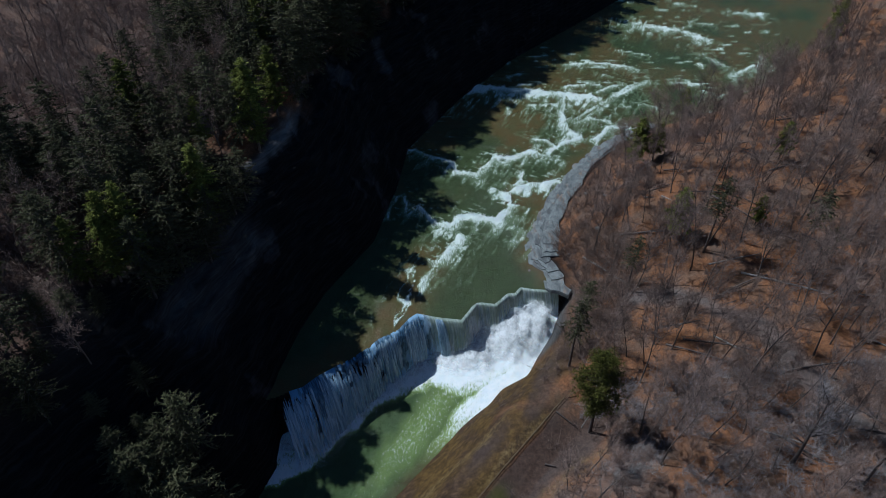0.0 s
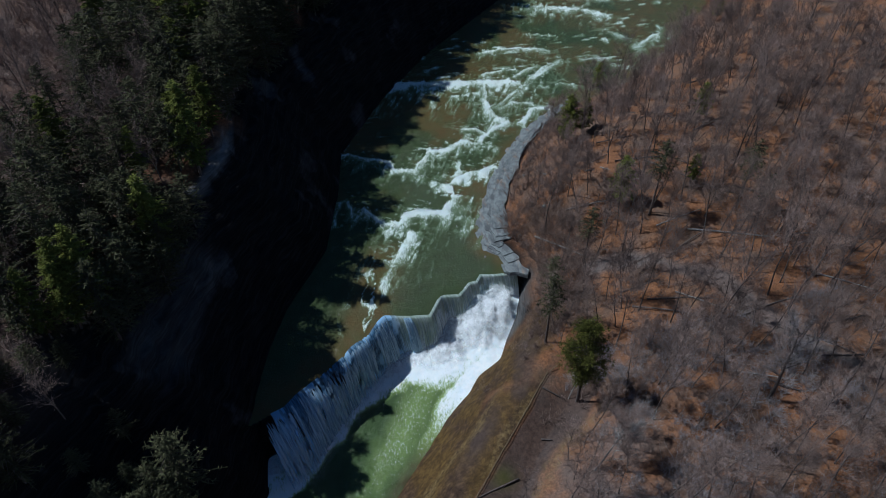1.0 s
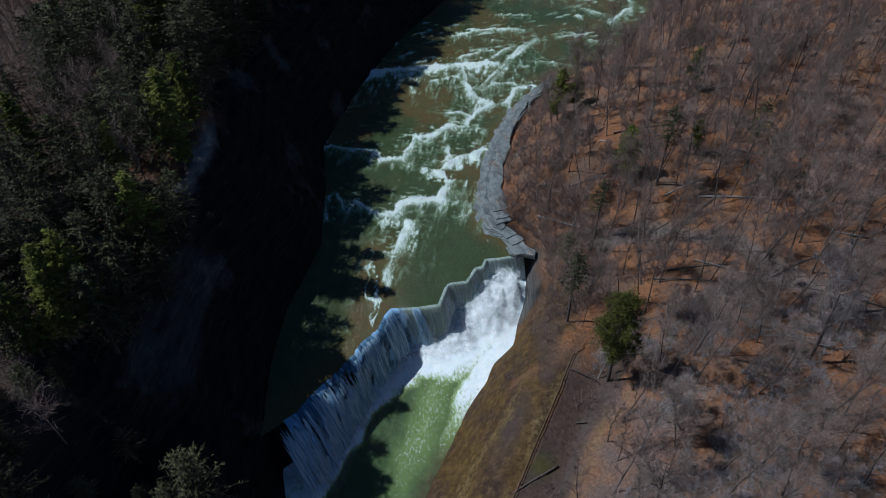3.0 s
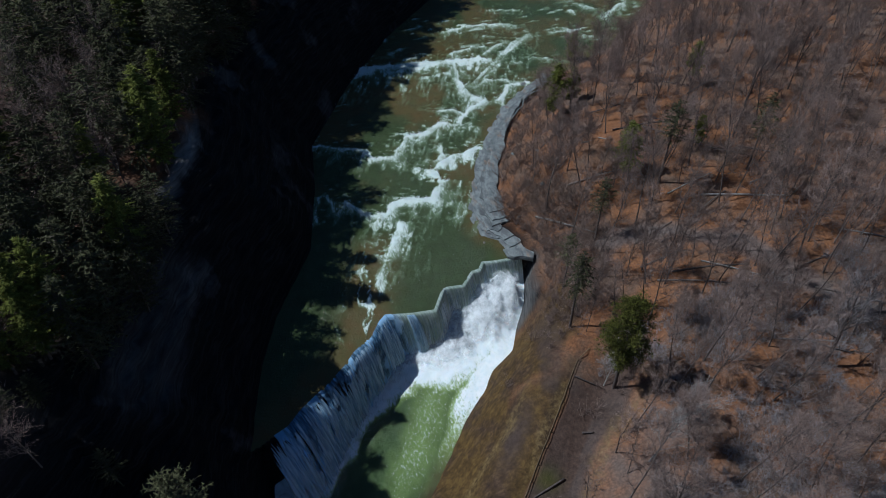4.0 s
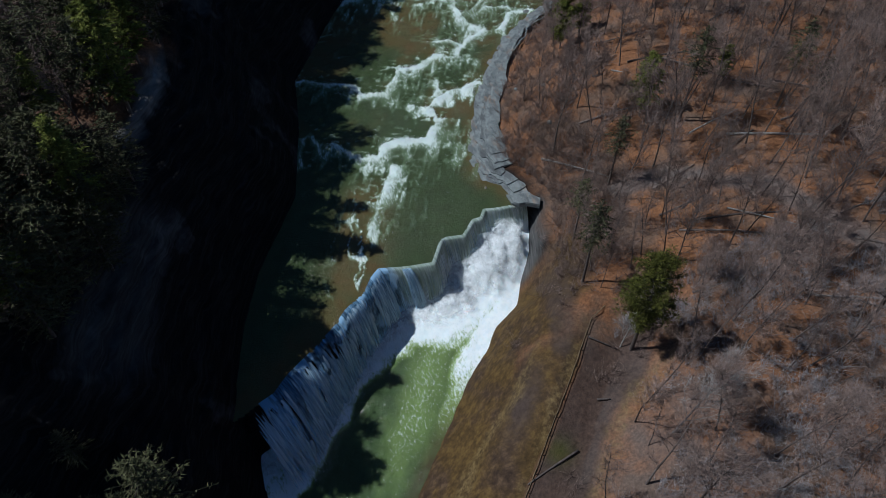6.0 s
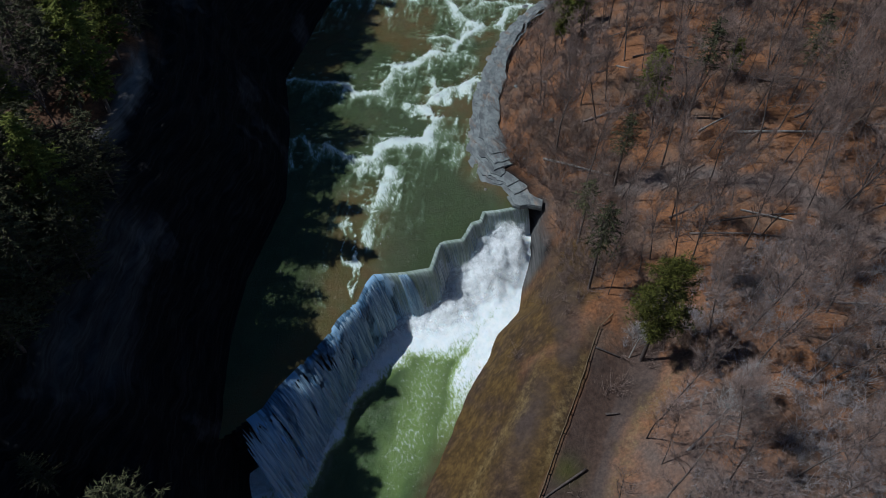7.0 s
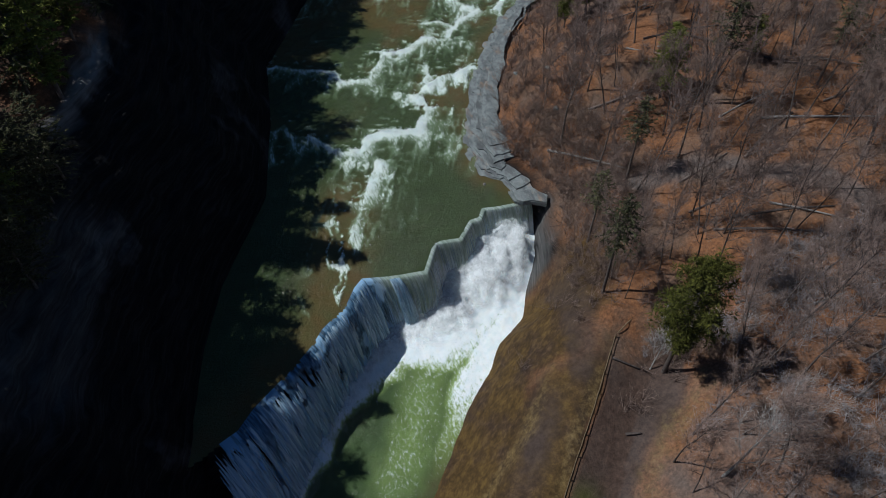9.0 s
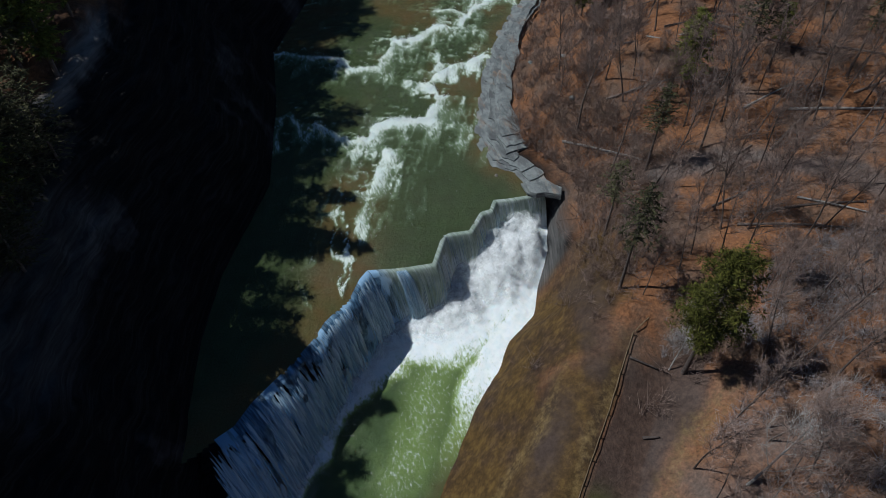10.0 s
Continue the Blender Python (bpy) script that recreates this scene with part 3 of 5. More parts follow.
def foam_field(x, y):
    """White water: a crisp lip on each ledge, broken foam below it and streaks drawn out by the current."""
    foam = np.zeros(x.shape)
    flow = (-0.42, -0.91)
    wx, wy = x + fbm(x, y, 1.6, 4, 63) * 0.5, y + fbm(x, y, 1.6, 4, 65) * 0.5
    across, along_ = x * 0.91 - y * 0.42, x * 0.42 + y * 0.91
    streak = vnoise(across / 0.4, along_ / 1.9, 68) * 0.45 + vnoise(across / 1.0, along_ / 4.5, 69) * 0.35 + vnoise(x / 0.5, y / 0.5, 72) * 0.2
    gap = 0.72 + 0.4 * smooth(0.25, 0.6, vnoise(x / 2.6, y / 2.6, 67))
    for line, trail, power in RAPIDS:
        d = np.abs(to_line(wx, wy, line)[0])
        # downstream side of the line: nearer to a copy pushed a little with the current
        down = np.abs(to_line(wx - flow[0] * 0.25, wy - flow[1] * 0.25, line)[0]) < d
        w = np.where(down, 1.5 * trail * (0.5 + 1.0 * vnoise(across / 1.1, along_ / 3.5, 61)), 0.2)
        core = np.exp(-(d / (0.55 * w + 0.1)) ** 1.6) * (0.72 + 0.5 * streak)
        tail = np.exp(-(d / (1.7 * w)) ** 1.6) * smooth(0.36, 0.72, streak) * 0.8
        foam = np.maximum(foam, power * gap * np.maximum(core, tail))
        caps = 0.6 * smooth(0.62, 0.84, vnoise(across / 1.1, along_ / 0.55, 70)) * np.exp(-(d / 4.0) ** 2)
        foam = np.maximum(foam, caps * power)
    return foam


def build_river():
    gx = spaced([(-34, 0.32), (45, 0.34), (70, 0.8), (200, 3.5)])
    gy = spaced([(58, 0.32), (140, 0.34), (175, 0.8), (300, 4), (420, 8)])
    x, y = np.meshgrid(gx, gy)
    dr, _ = to_line(x, y, RIGHT_SHORE)
    dl, _ = to_line(x, y, LEFT_SHORE)
    dl = -dl
    dc, _ = to_line(x, y, CREST)
    foam = foam_field(x, y) * 0.95
    # broken water over the thin ledge on the shaded side, and riffles farther up
    ledge = np.exp(-((x + 5 - (y - 90) * 0.35) / 4.0) ** 2) * smooth(78, 81, y) * (1 - smooth(96, 104, y))
    foam = np.maximum(foam, ledge * 0.75 * smooth(0.78, 0.96, 1 - np.abs(2 * vnoise((x * 0.95 - y * 0.3 + 1.2 * fbm(x, y, 2.4, 3, 74)) / 1.2, (x * 0.3 + y * 0.95) / 7, 71) - 1)))
    far = smooth(128, 150, y)
    riffle = far * smooth(0.6, 0.95, vnoise(x / 2.6, y / 0.9, 73)) * smooth(0.3, 0.6, vnoise(x / 13, y / 9, 75)) * 0.65
    foam = np.maximum(foam, riffle)
    shallow = np.clip(np.maximum(1 - smooth(0, 5, -dr + fbm(x, y, 3, 2, 77) * 1.5), smooth(-0.25, 0.3, fbm(x, y, 9, 4, 79)) * smooth(106, 116, y)), 0, 1)
    shallow = np.maximum(shallow, np.clip(ledge * 1.6, 0, 1))
    shallow = np.maximum(shallow, 0.65 * smooth(125, 155, y) * smooth(-0.3, 0.2, fbm(x, y, 11, 3, 87)))
    shallow = np.maximum(shallow, smooth(-7, -2.5, dc + fbm(x, y, 3, 3, 85) * 2) * (1 - smooth(-4, -1, x)))
    z = river_level(x, y) + 0.02 + foam * (0.2 + 0.6 * fbm(x, y, 1.1, 4, 81)) + fbm(x, y, 2.4, 3, 83) * 0.09
    keep = (dr < np.where(y > 97, 3.0, 0.8)) & (dl < 2.0) & (dc < -0.05)
    keep = keep[:-1, :-1] & keep[1:, 1:] & keep[:-1, 1:] & keep[1:, :-1]
    verts, faces, fo, sh = compact(np.stack([x, y, z], -1).reshape(-1, 3), grid_faces(*x.shape, keep), foam.ravel(), shallow.ravel())
    me = mesh_of("water", verts, faces, UPPER_WATER, True)
    floats(me, "foam", fo)
    floats(me, "shallow", sh)
    # flecks of spray over the breaking lips
    r = np.random.default_rng(88)
    k = r.choice(len(fo), 30000, p=fo ** 4 / np.sum(fo ** 4))
    pts = verts[k] + np.stack([r.normal(0, 0.15, len(k)), r.normal(0, 0.15, len(k)), r.exponential(0.16, len(k))], -1)
    river = new("river_water", me)
    part("spray", flecks("spray", pts, 0.045, r), river, "white flecks of spray over the rapids")
    tagged(river, "green-brown river breaking into white rapids above the falls", "river", kind="structure")


build_river()


# ---- pool below the falls ----
def plunge(x, y):
    """Distance beyond the foot of the falls, and height of the billows of foam and spray over the pool."""
    out = to_line(x, y, EVEN_LINE)[0] - np.interp(x, [-21, -16, -11, -6, 4], [7.8, 5.8, 4.2, 3.7, 3.5])
    dr = to_line(x, y, RIGHT_SHORE)[0]
    wide = np.interp(x, [0, 6, 11, 14, 18], [2.4, 3.5, 4.2, 5.2, 4.8])
    swell = np.exp(-(np.maximum(out + 0.9 + 0.55 * fbm(x, y, 2.6, 2, 98), 0) / wide) ** 2) * (1 - 0.35 * smooth(-1.2, 1.0, dr))
    high = np.interp(x, [-24, -6, 0, 5, 10, 14, 18], [0.6, 0.8, 1.2, 1.9, 3.0, 4.1, 4.7])
    puff = 1.5 * np.abs(fbm(x, y, 2.8, 2, 99)) + 0.7 * np.abs(fbm(x, y, 1.2, 2, 100)) + 0.3 * np.abs(fbm(x, y, 0.55, 2, 102))
    return out, swell * (high * (0.9 + 0.14 * puff) + 0.22 * puff)


def build_pool():
    gx = spaced([(-60, 1.2), (-28, 0.25), (26, 0.22)])
    gy = spaced([(0, 1.5), (34, 0.4), (50, 0.25), (92, 0.22)])
    x, y = np.meshgrid(gx, gy)
    dr, _ = to_line(x, y, RIGHT_SHORE)
    dl, _ = to_line(x, y, LEFT_SHORE)
    dl = -dl
    dc, _ = to_line(x, y, CREST)
    out, billow = plunge(x, y)
    n = fbm(x, y, 4, 3, 91)
    reach = np.interp(x, [-26, -10, -4, 2, 12, 20], [1.9, 2.2, 4.6, 7.2, 9.5, 9.5])
    foam = 1.15 * (1 - smooth(0.35, 1.15, (out + n * 1.6) / reach))
    foam = foam * np.where(x < 0, 1 - (0.5 - 0.6 * vnoise(x / 1.1, y / 1.1, 92)) * (1 - smooth(-6, 0, x)), 1)
    tail = np.interp(y, [50, 58, 64, 70, 74], [0.0, 0.12, 0.45, 0.95, 1.1])
    foam = np.maximum(foam, tail * (1 - smooth(1.0, np.interp(y, [56, 74], [2.6, 5.0]), -dr + n * 1.4)))
    green = np.exp(-((x - 0.2 - (y - 70) * 0.65) / 4.2) ** 2) * smooth(44, 64, y)
    foam = np.maximum(foam, 0.02 + 0.30 * green + 0.06 * fbm(x * 0.9 - y * 0.45, (x * 0.45 + y * 0.9) * 0.5, 1.1, 4, 93))
    shallow = np.clip((1 - smooth(0, 2.5, -dr)) * (1 - smooth(62, 68, y)), 0, 1)
    z = POOL_Z + smooth(0.3, 0.9, foam) * (0.15 + 0.35 * np.abs(fbm(x, y, 1.1, 4, 95))) * smooth(55, 66, y) + fbm(x, y, 1.5, 3, 97) * 0.14 + billow
    keep = (dr < 1.5) & (dl < 3.0) & (dc > 0.5)
    keep = keep[:-1, :-1] & keep[1:, 1:] & keep[:-1, 1:] & keep[1:, :-1]
    verts, faces, fo, sh = compact(np.stack([x, y, z], -1).reshape(-1, 3), grid_faces(*x.shape, keep), foam.ravel(), shallow.ravel())
    me = mesh_of("water", verts, faces, POOL_WATER, True)
    floats(me, "foam", fo)
    floats(me, "shallow", sh)
    tagged(new("pool_water", me), "green plunge pool churned white at the foot of the falls", "water", kind="structure")


build_pool()


# ---- the falls ----
def drop_path(px, py, reach, q):
    """Place of falling water at the share q of the drop (arrays): the zigzag of the crest evens out on the way down."""
    drop = q ** 1.25
    o = reach * drop ** 0.6
    top = river_level(px, py) + 0.06
    _, arc = to_line(px, py, CREST)
    ex, ey = np.interp(arc, np.arange(len(EVEN[0])) * 0.25, EVEN[0]), np.interp(arc, np.arange(len(EVEN[0])) * 0.25, EVEN[1])
    k = smooth(0.05, 1.0, drop) * 0.85
    return px + (ex - px) * k + FLOW[0] * o, py + (ey - py) * k + FLOW[1] * o, top + (POOL_Z - 0.3 - top) * drop


def reach_at(px):
    return np.interp(px, [-25, -22.5, -18.5, -14, -10, -3, 0, 10, 21], [8.8, 8.0, 6.0, 4.5, 3.8, 3.6, 3.1, 2.2, 1.8])


def curtain(name, line, seed, parent, label, push, wild):
    """One stretch of falling water from the crest to the pool; wild: how broken it is."""
    px, py, s = along(line, 0.1)
    rows = 34
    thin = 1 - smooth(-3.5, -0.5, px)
    reach = reach_at(px) + push + 0.3 * (vnoise(s / 0.9, s * 0, seed) - 0.5) + 0.18 * (vnoise(s / 0.22, s * 0, seed + 1) - 0.5)
    verts, fo, th, st = [], [], [], []
    for k in range(rows):
        q = np.full(px.shape, max(0.0, (k - 2) / (rows - 3)))
        if k < 2:
            o = -0.5 + 0.25 * k
            x, y, z = px + FLOW[0] * o, py + FLOW[1] * o, river_level(px, py) + 0.05
        else:
            x, y, z = drop_path(px, py, reach, q)
        lump = wild * (fbm(s, q * 14, 2.4, 3, seed + 5) * 0.9 + fbm(s, q * 5, 0.5, 2, seed + 6) * 0.22) * smooth(0, 0.15, q)
        x, y = x + FLOW[0] * lump, y + FLOW[1] * lump
        verts.append(np.stack([x, y, z], -1))
        edge = q + 0.5 * (vnoise(s / 1.5, q * 2.5, seed + 9) - 0.5) + 0.2 * (vnoise(s / 0.4, q * 4, seed + 10) - 0.5) + 0.3 * smooth(12, 19, px)
        clump = smooth(0.35, 0.7, vnoise(s / 1.5 + q, q * 3.5, seed + 15) * 0.65 + vnoise(s / 0.5, q * 6, seed + 16) * 0.35)
        burst = smooth(0.62, 0.8, vnoise(s / 1.7, s * 0, seed + 21)) * smooth(0.12, 0.3, edge) * smooth(3, 8, px)
        foot = smooth(0.72, 0.95, q + 0.25 * (vnoise(s / 0.9, q * 3, seed + 23) - 0.5))
        fo.append(0.3 * foot * thin + 0.28 * smooth(0.3, 0.85, q) * thin + 0.9 * burst + 0.15 * smooth(0.0, 0.6, q) * (1 - thin) + 0.8 * smooth(0.55, 0.92, edge) * (0.25 + 0.75 * (1 - thin)) + thin * (0.7 * clump - 0.26) * (1 - 0.2 * q) + 0.5 * clump * thin * smooth(-12, -5, px) * (1 - smooth(0.1, 0.45, q)))
        th.append(thin)
        st.append(np.stack([s * (2.6 - 0.9 * thin), q * (1.6 + 2.0 * thin) + 0.8 * vnoise(s / 1.3, s * 0, seed + 3) + seed, np.zeros(px.shape)], -1))
    # the thin part is torn open over the rock and frays at its outer end and foot
    keep = np.ones((rows - 1, len(px) - 1), bool)
    for k in range(3, rows - 1):
        q = (k - 2) / (rows - 3)
        tear = 0.55 * vnoise(s / 0.42, s * 0 + q * 3.4, seed + 31) + 0.45 * vnoise(s / 1.9, s * 0 + q * 2.2, seed + 32)
        limit = 0.60 + 0.4 * smooth(-11, -6, px) - 0.26 * (1 - smooth(0.0, 8.0, s)) - 0.35 * smooth(0.78, 1.0, q) + 0.3 * (1 - smooth(0.0, 0.12, q))
        keep[k] = (tear < limit)[:-1] | (thin[:-1] < 0.5)
    me = mesh_of("curtain", np.concatenate(verts), grid_faces(rows, len(px), keep), CURTAIN, True)
    floats(me, "foam", np.concatenate(fo))
    floats(me, "thin", np.concatenate(th))
    a = me.attributes.new("strand", "FLOAT_VECTOR", "POINT")
    a.data.foreach_set("vector", np.concatenate(st).astype(np.float32).ravel())
    return part(name, me, parent, label)


def strands(name, line, seed, count, parent, label, widths, first, last, push):
    """Loose ribbons of white water that break away from the crest."""
    rr = np.random.default_rng(seed)
    px, py, s = along(line, 0.05)
    verts, faces = [], []
    for _ in range(count):
        i = int(rr.integers(0, len(px)))
        w = widths[0] + (widths[1] - widths[0]) * rr.random() ** 2.2
        q0 = rr.uniform(*first)
        if vnoise(np.array([s[i] / 1.6]), np.array([q0 * 2.5]), seed)[0] + 0.35 * rr.random() < 0.62:
            continue
        if count > 2000 and rr.random() > 0.45 + 0.55 * min(1.0, s[i] / 8):
            continue
        q1 = min(1.0, q0 + rr.uniform(*last))
        reach = float(reach_at(px[i])) + push + rr.uniform(-0.1, 0.35)
        drift = rr.uniform(-0.35, 0.35)
        q = np.linspace(q0, q1, 11)
        x, y, z = drop_path(np.full(11, px[i]), np.full(11, py[i]), reach, q)
        wave = drift * (q - q0) + 0.10 * np.cumsum(rr.normal(0, 0.5, 11)) / 3
        shape = w * np.sin(np.linspace(0.25, 3.0, 11)) ** 0.7
        base = len(verts)
        for k in range(11):
            for sgn in (-0.5, 0.5):
                a = wave[k] + shape[k] * sgn
                verts.append((x[k] + 0.893 * a, y[k] + 0.45 * a, z[k] + abs(sgn) * 0.0))
            verts.append((x[k] + 0.893 * wave[k] + FLOW[0] * w * 0.4, y[k] + 0.45 * wave[k] + FLOW[1] * w * 0.4, z[k]))
        for k in range(10):
            p, r_ = base + 3 * k, base + 3 * k + 3
            faces.append((p, p + 2, r_ + 2, r_))
            faces.append((p + 2, p + 1, r_ + 1, r_ + 2))
    return part(name, mesh_of("strands", verts, faces, WHITE_WATER, True), parent, label)


falls = tagged(new("waterfall"), "broad waterfall dropping over a jagged rock ledge", "waterfall")
curtain("water_curtain", CREST[2:13], 101, falls, "thin broken water tinted blue for shade over dark rock", 0.0, 0.6)
curtain("water_curtain", CREST[12:24], 131, falls, "smooth green sheet of water with white streaks", 0.0, 0.12)
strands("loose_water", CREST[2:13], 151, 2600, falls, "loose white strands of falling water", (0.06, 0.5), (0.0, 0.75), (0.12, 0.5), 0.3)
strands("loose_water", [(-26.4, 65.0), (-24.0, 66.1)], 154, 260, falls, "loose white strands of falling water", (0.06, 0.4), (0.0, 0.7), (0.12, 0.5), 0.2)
strands("loose_water", [(-0.6, 82.1), (0.7, 81.9)], 153, 500, falls, "white chute spilling between two sheets", (0.2, 0.5), (0.0, 0.15), (0.5, 0.8), 0.75)
strands("loose_water", CREST[12:24], 152, 420, falls, "loose white strands of falling water", (0.03, 0.10), (0.0, 0.5), (0.2, 0.7), 0.1)




def foot_spray(parent):
    """Drops thrown up over the billows and along the foot of the thin water."""
    r = np.random.default_rng(157)
    x, y = r.uniform(-27, 22, 260000), r.uniform(60, 90, 260000)
    out, billow = plunge(x, y)
    dr, dc = to_line(x, y, RIGHT_SHORE)[0], to_line(x, y, CREST)[0]
    chance = 0.5 * smooth(0.25, 1.6, billow) * (1 - smooth(2.5, 8.0, out)) * (dr < 0.8) * (dc > 1.0) * np.interp(x, [-27, -8, 0, 10], [0.45, 0.6, 0.8, 1.0])
    k = r.random(len(x)) < chance
    x, y, billow = x[k], y[k], billow[k]
    z = POOL_Z + billow + r.exponential(1.0, len(x)) * (0.12 + 0.13 * billow)
    # drops bouncing off the rock at the foot of the thin water
    px, py, _ = along(CREST[2:13], 0.02)
    i = r.integers(0, len(px), 26000)
    q = np.clip(1.06 - r.exponential(0.07, len(i)), 0.3, 1.06)
    fx, fy, fz = drop_path(px[i], py[i], reach_at(px[i]) + 0.2 + r.exponential(0.7, len(i)), np.minimum(q, 1.0))
    x, y, z = np.r_[x, fx], np.r_[y, fy], np.r_[z, fz + r.exponential(0.25, len(i))]
    part("spray", flecks("spray", np.stack([x, y, z], -1), 0.032, r), parent, "white spray drifting over the plunge pool")
    # three veils of mist over the billows
    gx, gy = np.meshgrid(np.arange(-27, 22, 0.35), np.arange(60, 90, 0.35))
    out, billow = plunge(gx, gy)
    dr, dc = to_line(gx, gy, RIGHT_SHORE)[0], to_line(gx, gy, CREST)[0]
    for i, lift in enumerate((0.2, 0.5, 0.9)):
        z = POOL_Z + billow * (1.02 + 0.1 * i) + lift * (0.6 + 0.8 * np.abs(fbm(gx, gy, 2.4, 3, 104 + i))) * np.interp(gx, [-5, 6, 12, 18], [0.5, 0.8, 1.3, 1.8])
        veil = smooth(0.1, 1.3, billow) * (1 - smooth(1.0, 5.5, out + 1.5 * fbm(gx, gy, 2.0, 3, 107))) * (1 - smooth(-1.2, 0.4, dr)) * smooth(0.3, 2.0, dc) * np.interp(gx, [-27, -7, 1], [0.3, 0.35, 1.0])
        keep = (veil > 0.01)[:-1, :-1] | (veil > 0.01)[1:, 1:]
        v, f, a = compact(np.stack([gx, gy, z], -1).reshape(-1, 3), grid_faces(*gx.shape, keep), veil.ravel())
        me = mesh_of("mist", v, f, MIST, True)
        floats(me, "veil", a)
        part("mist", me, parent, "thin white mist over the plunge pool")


foot_spray(falls)


# ---- trees ----
def tube(verts, faces, pts, radii, sides):
    """Adds a tapered tube through pts."""
    base = len(verts)
    for i, p in enumerate(pts):
        d = (pts[min(i + 1, len(pts) - 1)] - pts[max(i - 1, 0)]).normalized()
        a = d.orthogonal().normalized()
        b = d.cross(a)
        for k in range(sides):
            t = 2 * math.pi * k / sides
            verts.append(p + (a * math.cos(t) + b * math.sin(t)) * radii[i])
    for i in range(len(pts) - 1):
        for k in range(sides):
            q, r = base + i * sides, base + (i + 1) * sides
            faces.append((q + k, q + (k + 1) % sides, r + (k + 1) % sides, r + k))


def sliver(verts, faces, a, b, width, rng):
    side = (b - a).cross(Vector((rng.uniform(-1, 1), rng.uniform(-1, 1), rng.uniform(-1, 1))))
    if side.length < 1e-6:
        return
    side = side.normalized() * width * 0.5
    n = len(verts)
    verts.extend((a - side, a + side, b))
    faces.append((n, n + 1, n + 2))


def wander(start, direction, length, pieces, rng, bend, lift):
    pts, d = [start], direction.normalized()
    for _ in range(pieces):
        d = (d + Vector((rng.uniform(-bend, bend), rng.uniform(-bend, bend), rng.uniform(-bend, bend) + lift))).normalized()
        pts.append(pts[-1] + d * (length / pieces))
    return pts


def bare_tree_meshes(seed, height, spread, twigs, bark, twig_mat, lean=0.04, girth=0.0085):
    """A leafless tree: trunk with limbs, and a crown of fine twigs."""
    rng = random.Random(seed)
    tv, tf, cv, cf = [], [], [], []
    trunk = wander(Vector((0, 0, -0.6)), Vector((rng.uniform(-lean, lean), rng.uniform(-lean, lean), 1)), height * 0.92, 9, rng, 0.07, 0.03)
    r0 = height * girth
    tube(tv, tf, trunk, [r0 * (1.25 if i == 0 else 1) * (1 - 0.088 * i) for i in range(10)], 5)
    ends = []
    for i in range(3, 10):
        for _ in range(2 if i < 5 else 3):
            if i < 5 and rng.random() < 0.6:
                continue
            a = rng.uniform(0, 2 * math.pi)
            up = rng.uniform(0.45, 1.0) + 0.08 * i
            d = Vector((math.cos(a), math.sin(a), up))
            f = rng.random()
            start = trunk[i - 1].lerp(trunk[i], f)
            length = height * spread * rng.uniform(0.7, 1.2) * (1.0 - 0.06 * (i - 3))
            limb = wander(start, d, length, 5, rng, 0.22, 0.07)
            rl = r0 * (0.5 - 0.035 * i)
            tube(tv, tf, limb, [rl * (1 - 0.17 * k) for k in range(6)], 3)
            for k in range(1, 6):
                for _ in range(2):
                    d2 = (limb[k] - limb[k - 1]).normalized() + Vector((rng.uniform(-1, 1), rng.uniform(-1, 1), rng.uniform(-0.4, 0.8))) * 0.85
                    sub = wander(limb[k], d2, length * rng.uniform(0.28, 0.5), 3, rng, 0.25, 0.05)
                    sliver(tv, tf, sub[0], sub[2], rl * 1.1, rng)
                    sliver(tv, tf, sub[1], sub[3], rl * 0.8, rng)
                    ends.append(sub)
    for sub in ends:
        for _ in range(twigs):
            k = rng.randrange(1, 4)
            p = sub[k - 1].lerp(sub[k], rng.random())
            d = (sub[k] - sub[k - 1]).normalized() + Vector((rng.uniform(-1, 1), rng.uniform(-1, 1), rng.uniform(-0.5, 0.9)))
            q = p + d.normalized() * rng.uniform(0.5, 1.5) * height / 17
            sliver(cv, cf, p, q, 0.036, rng)
            for _ in range(2):
                m = p.lerp(q, rng.uniform(0.3, 0.9))
                sliver(cv, cf, m, m + (d.normalized() + Vector((rng.uniform(-1, 1), rng.uniform(-1, 1), rng.uniform(-0.6, 0.8)))).normalized() * rng.uniform(0.3, 0.8), 0.025, rng)
    return mesh_of("trunk", tv, tf, bark, True), mesh_of("crown", cv, cf, twig_mat)


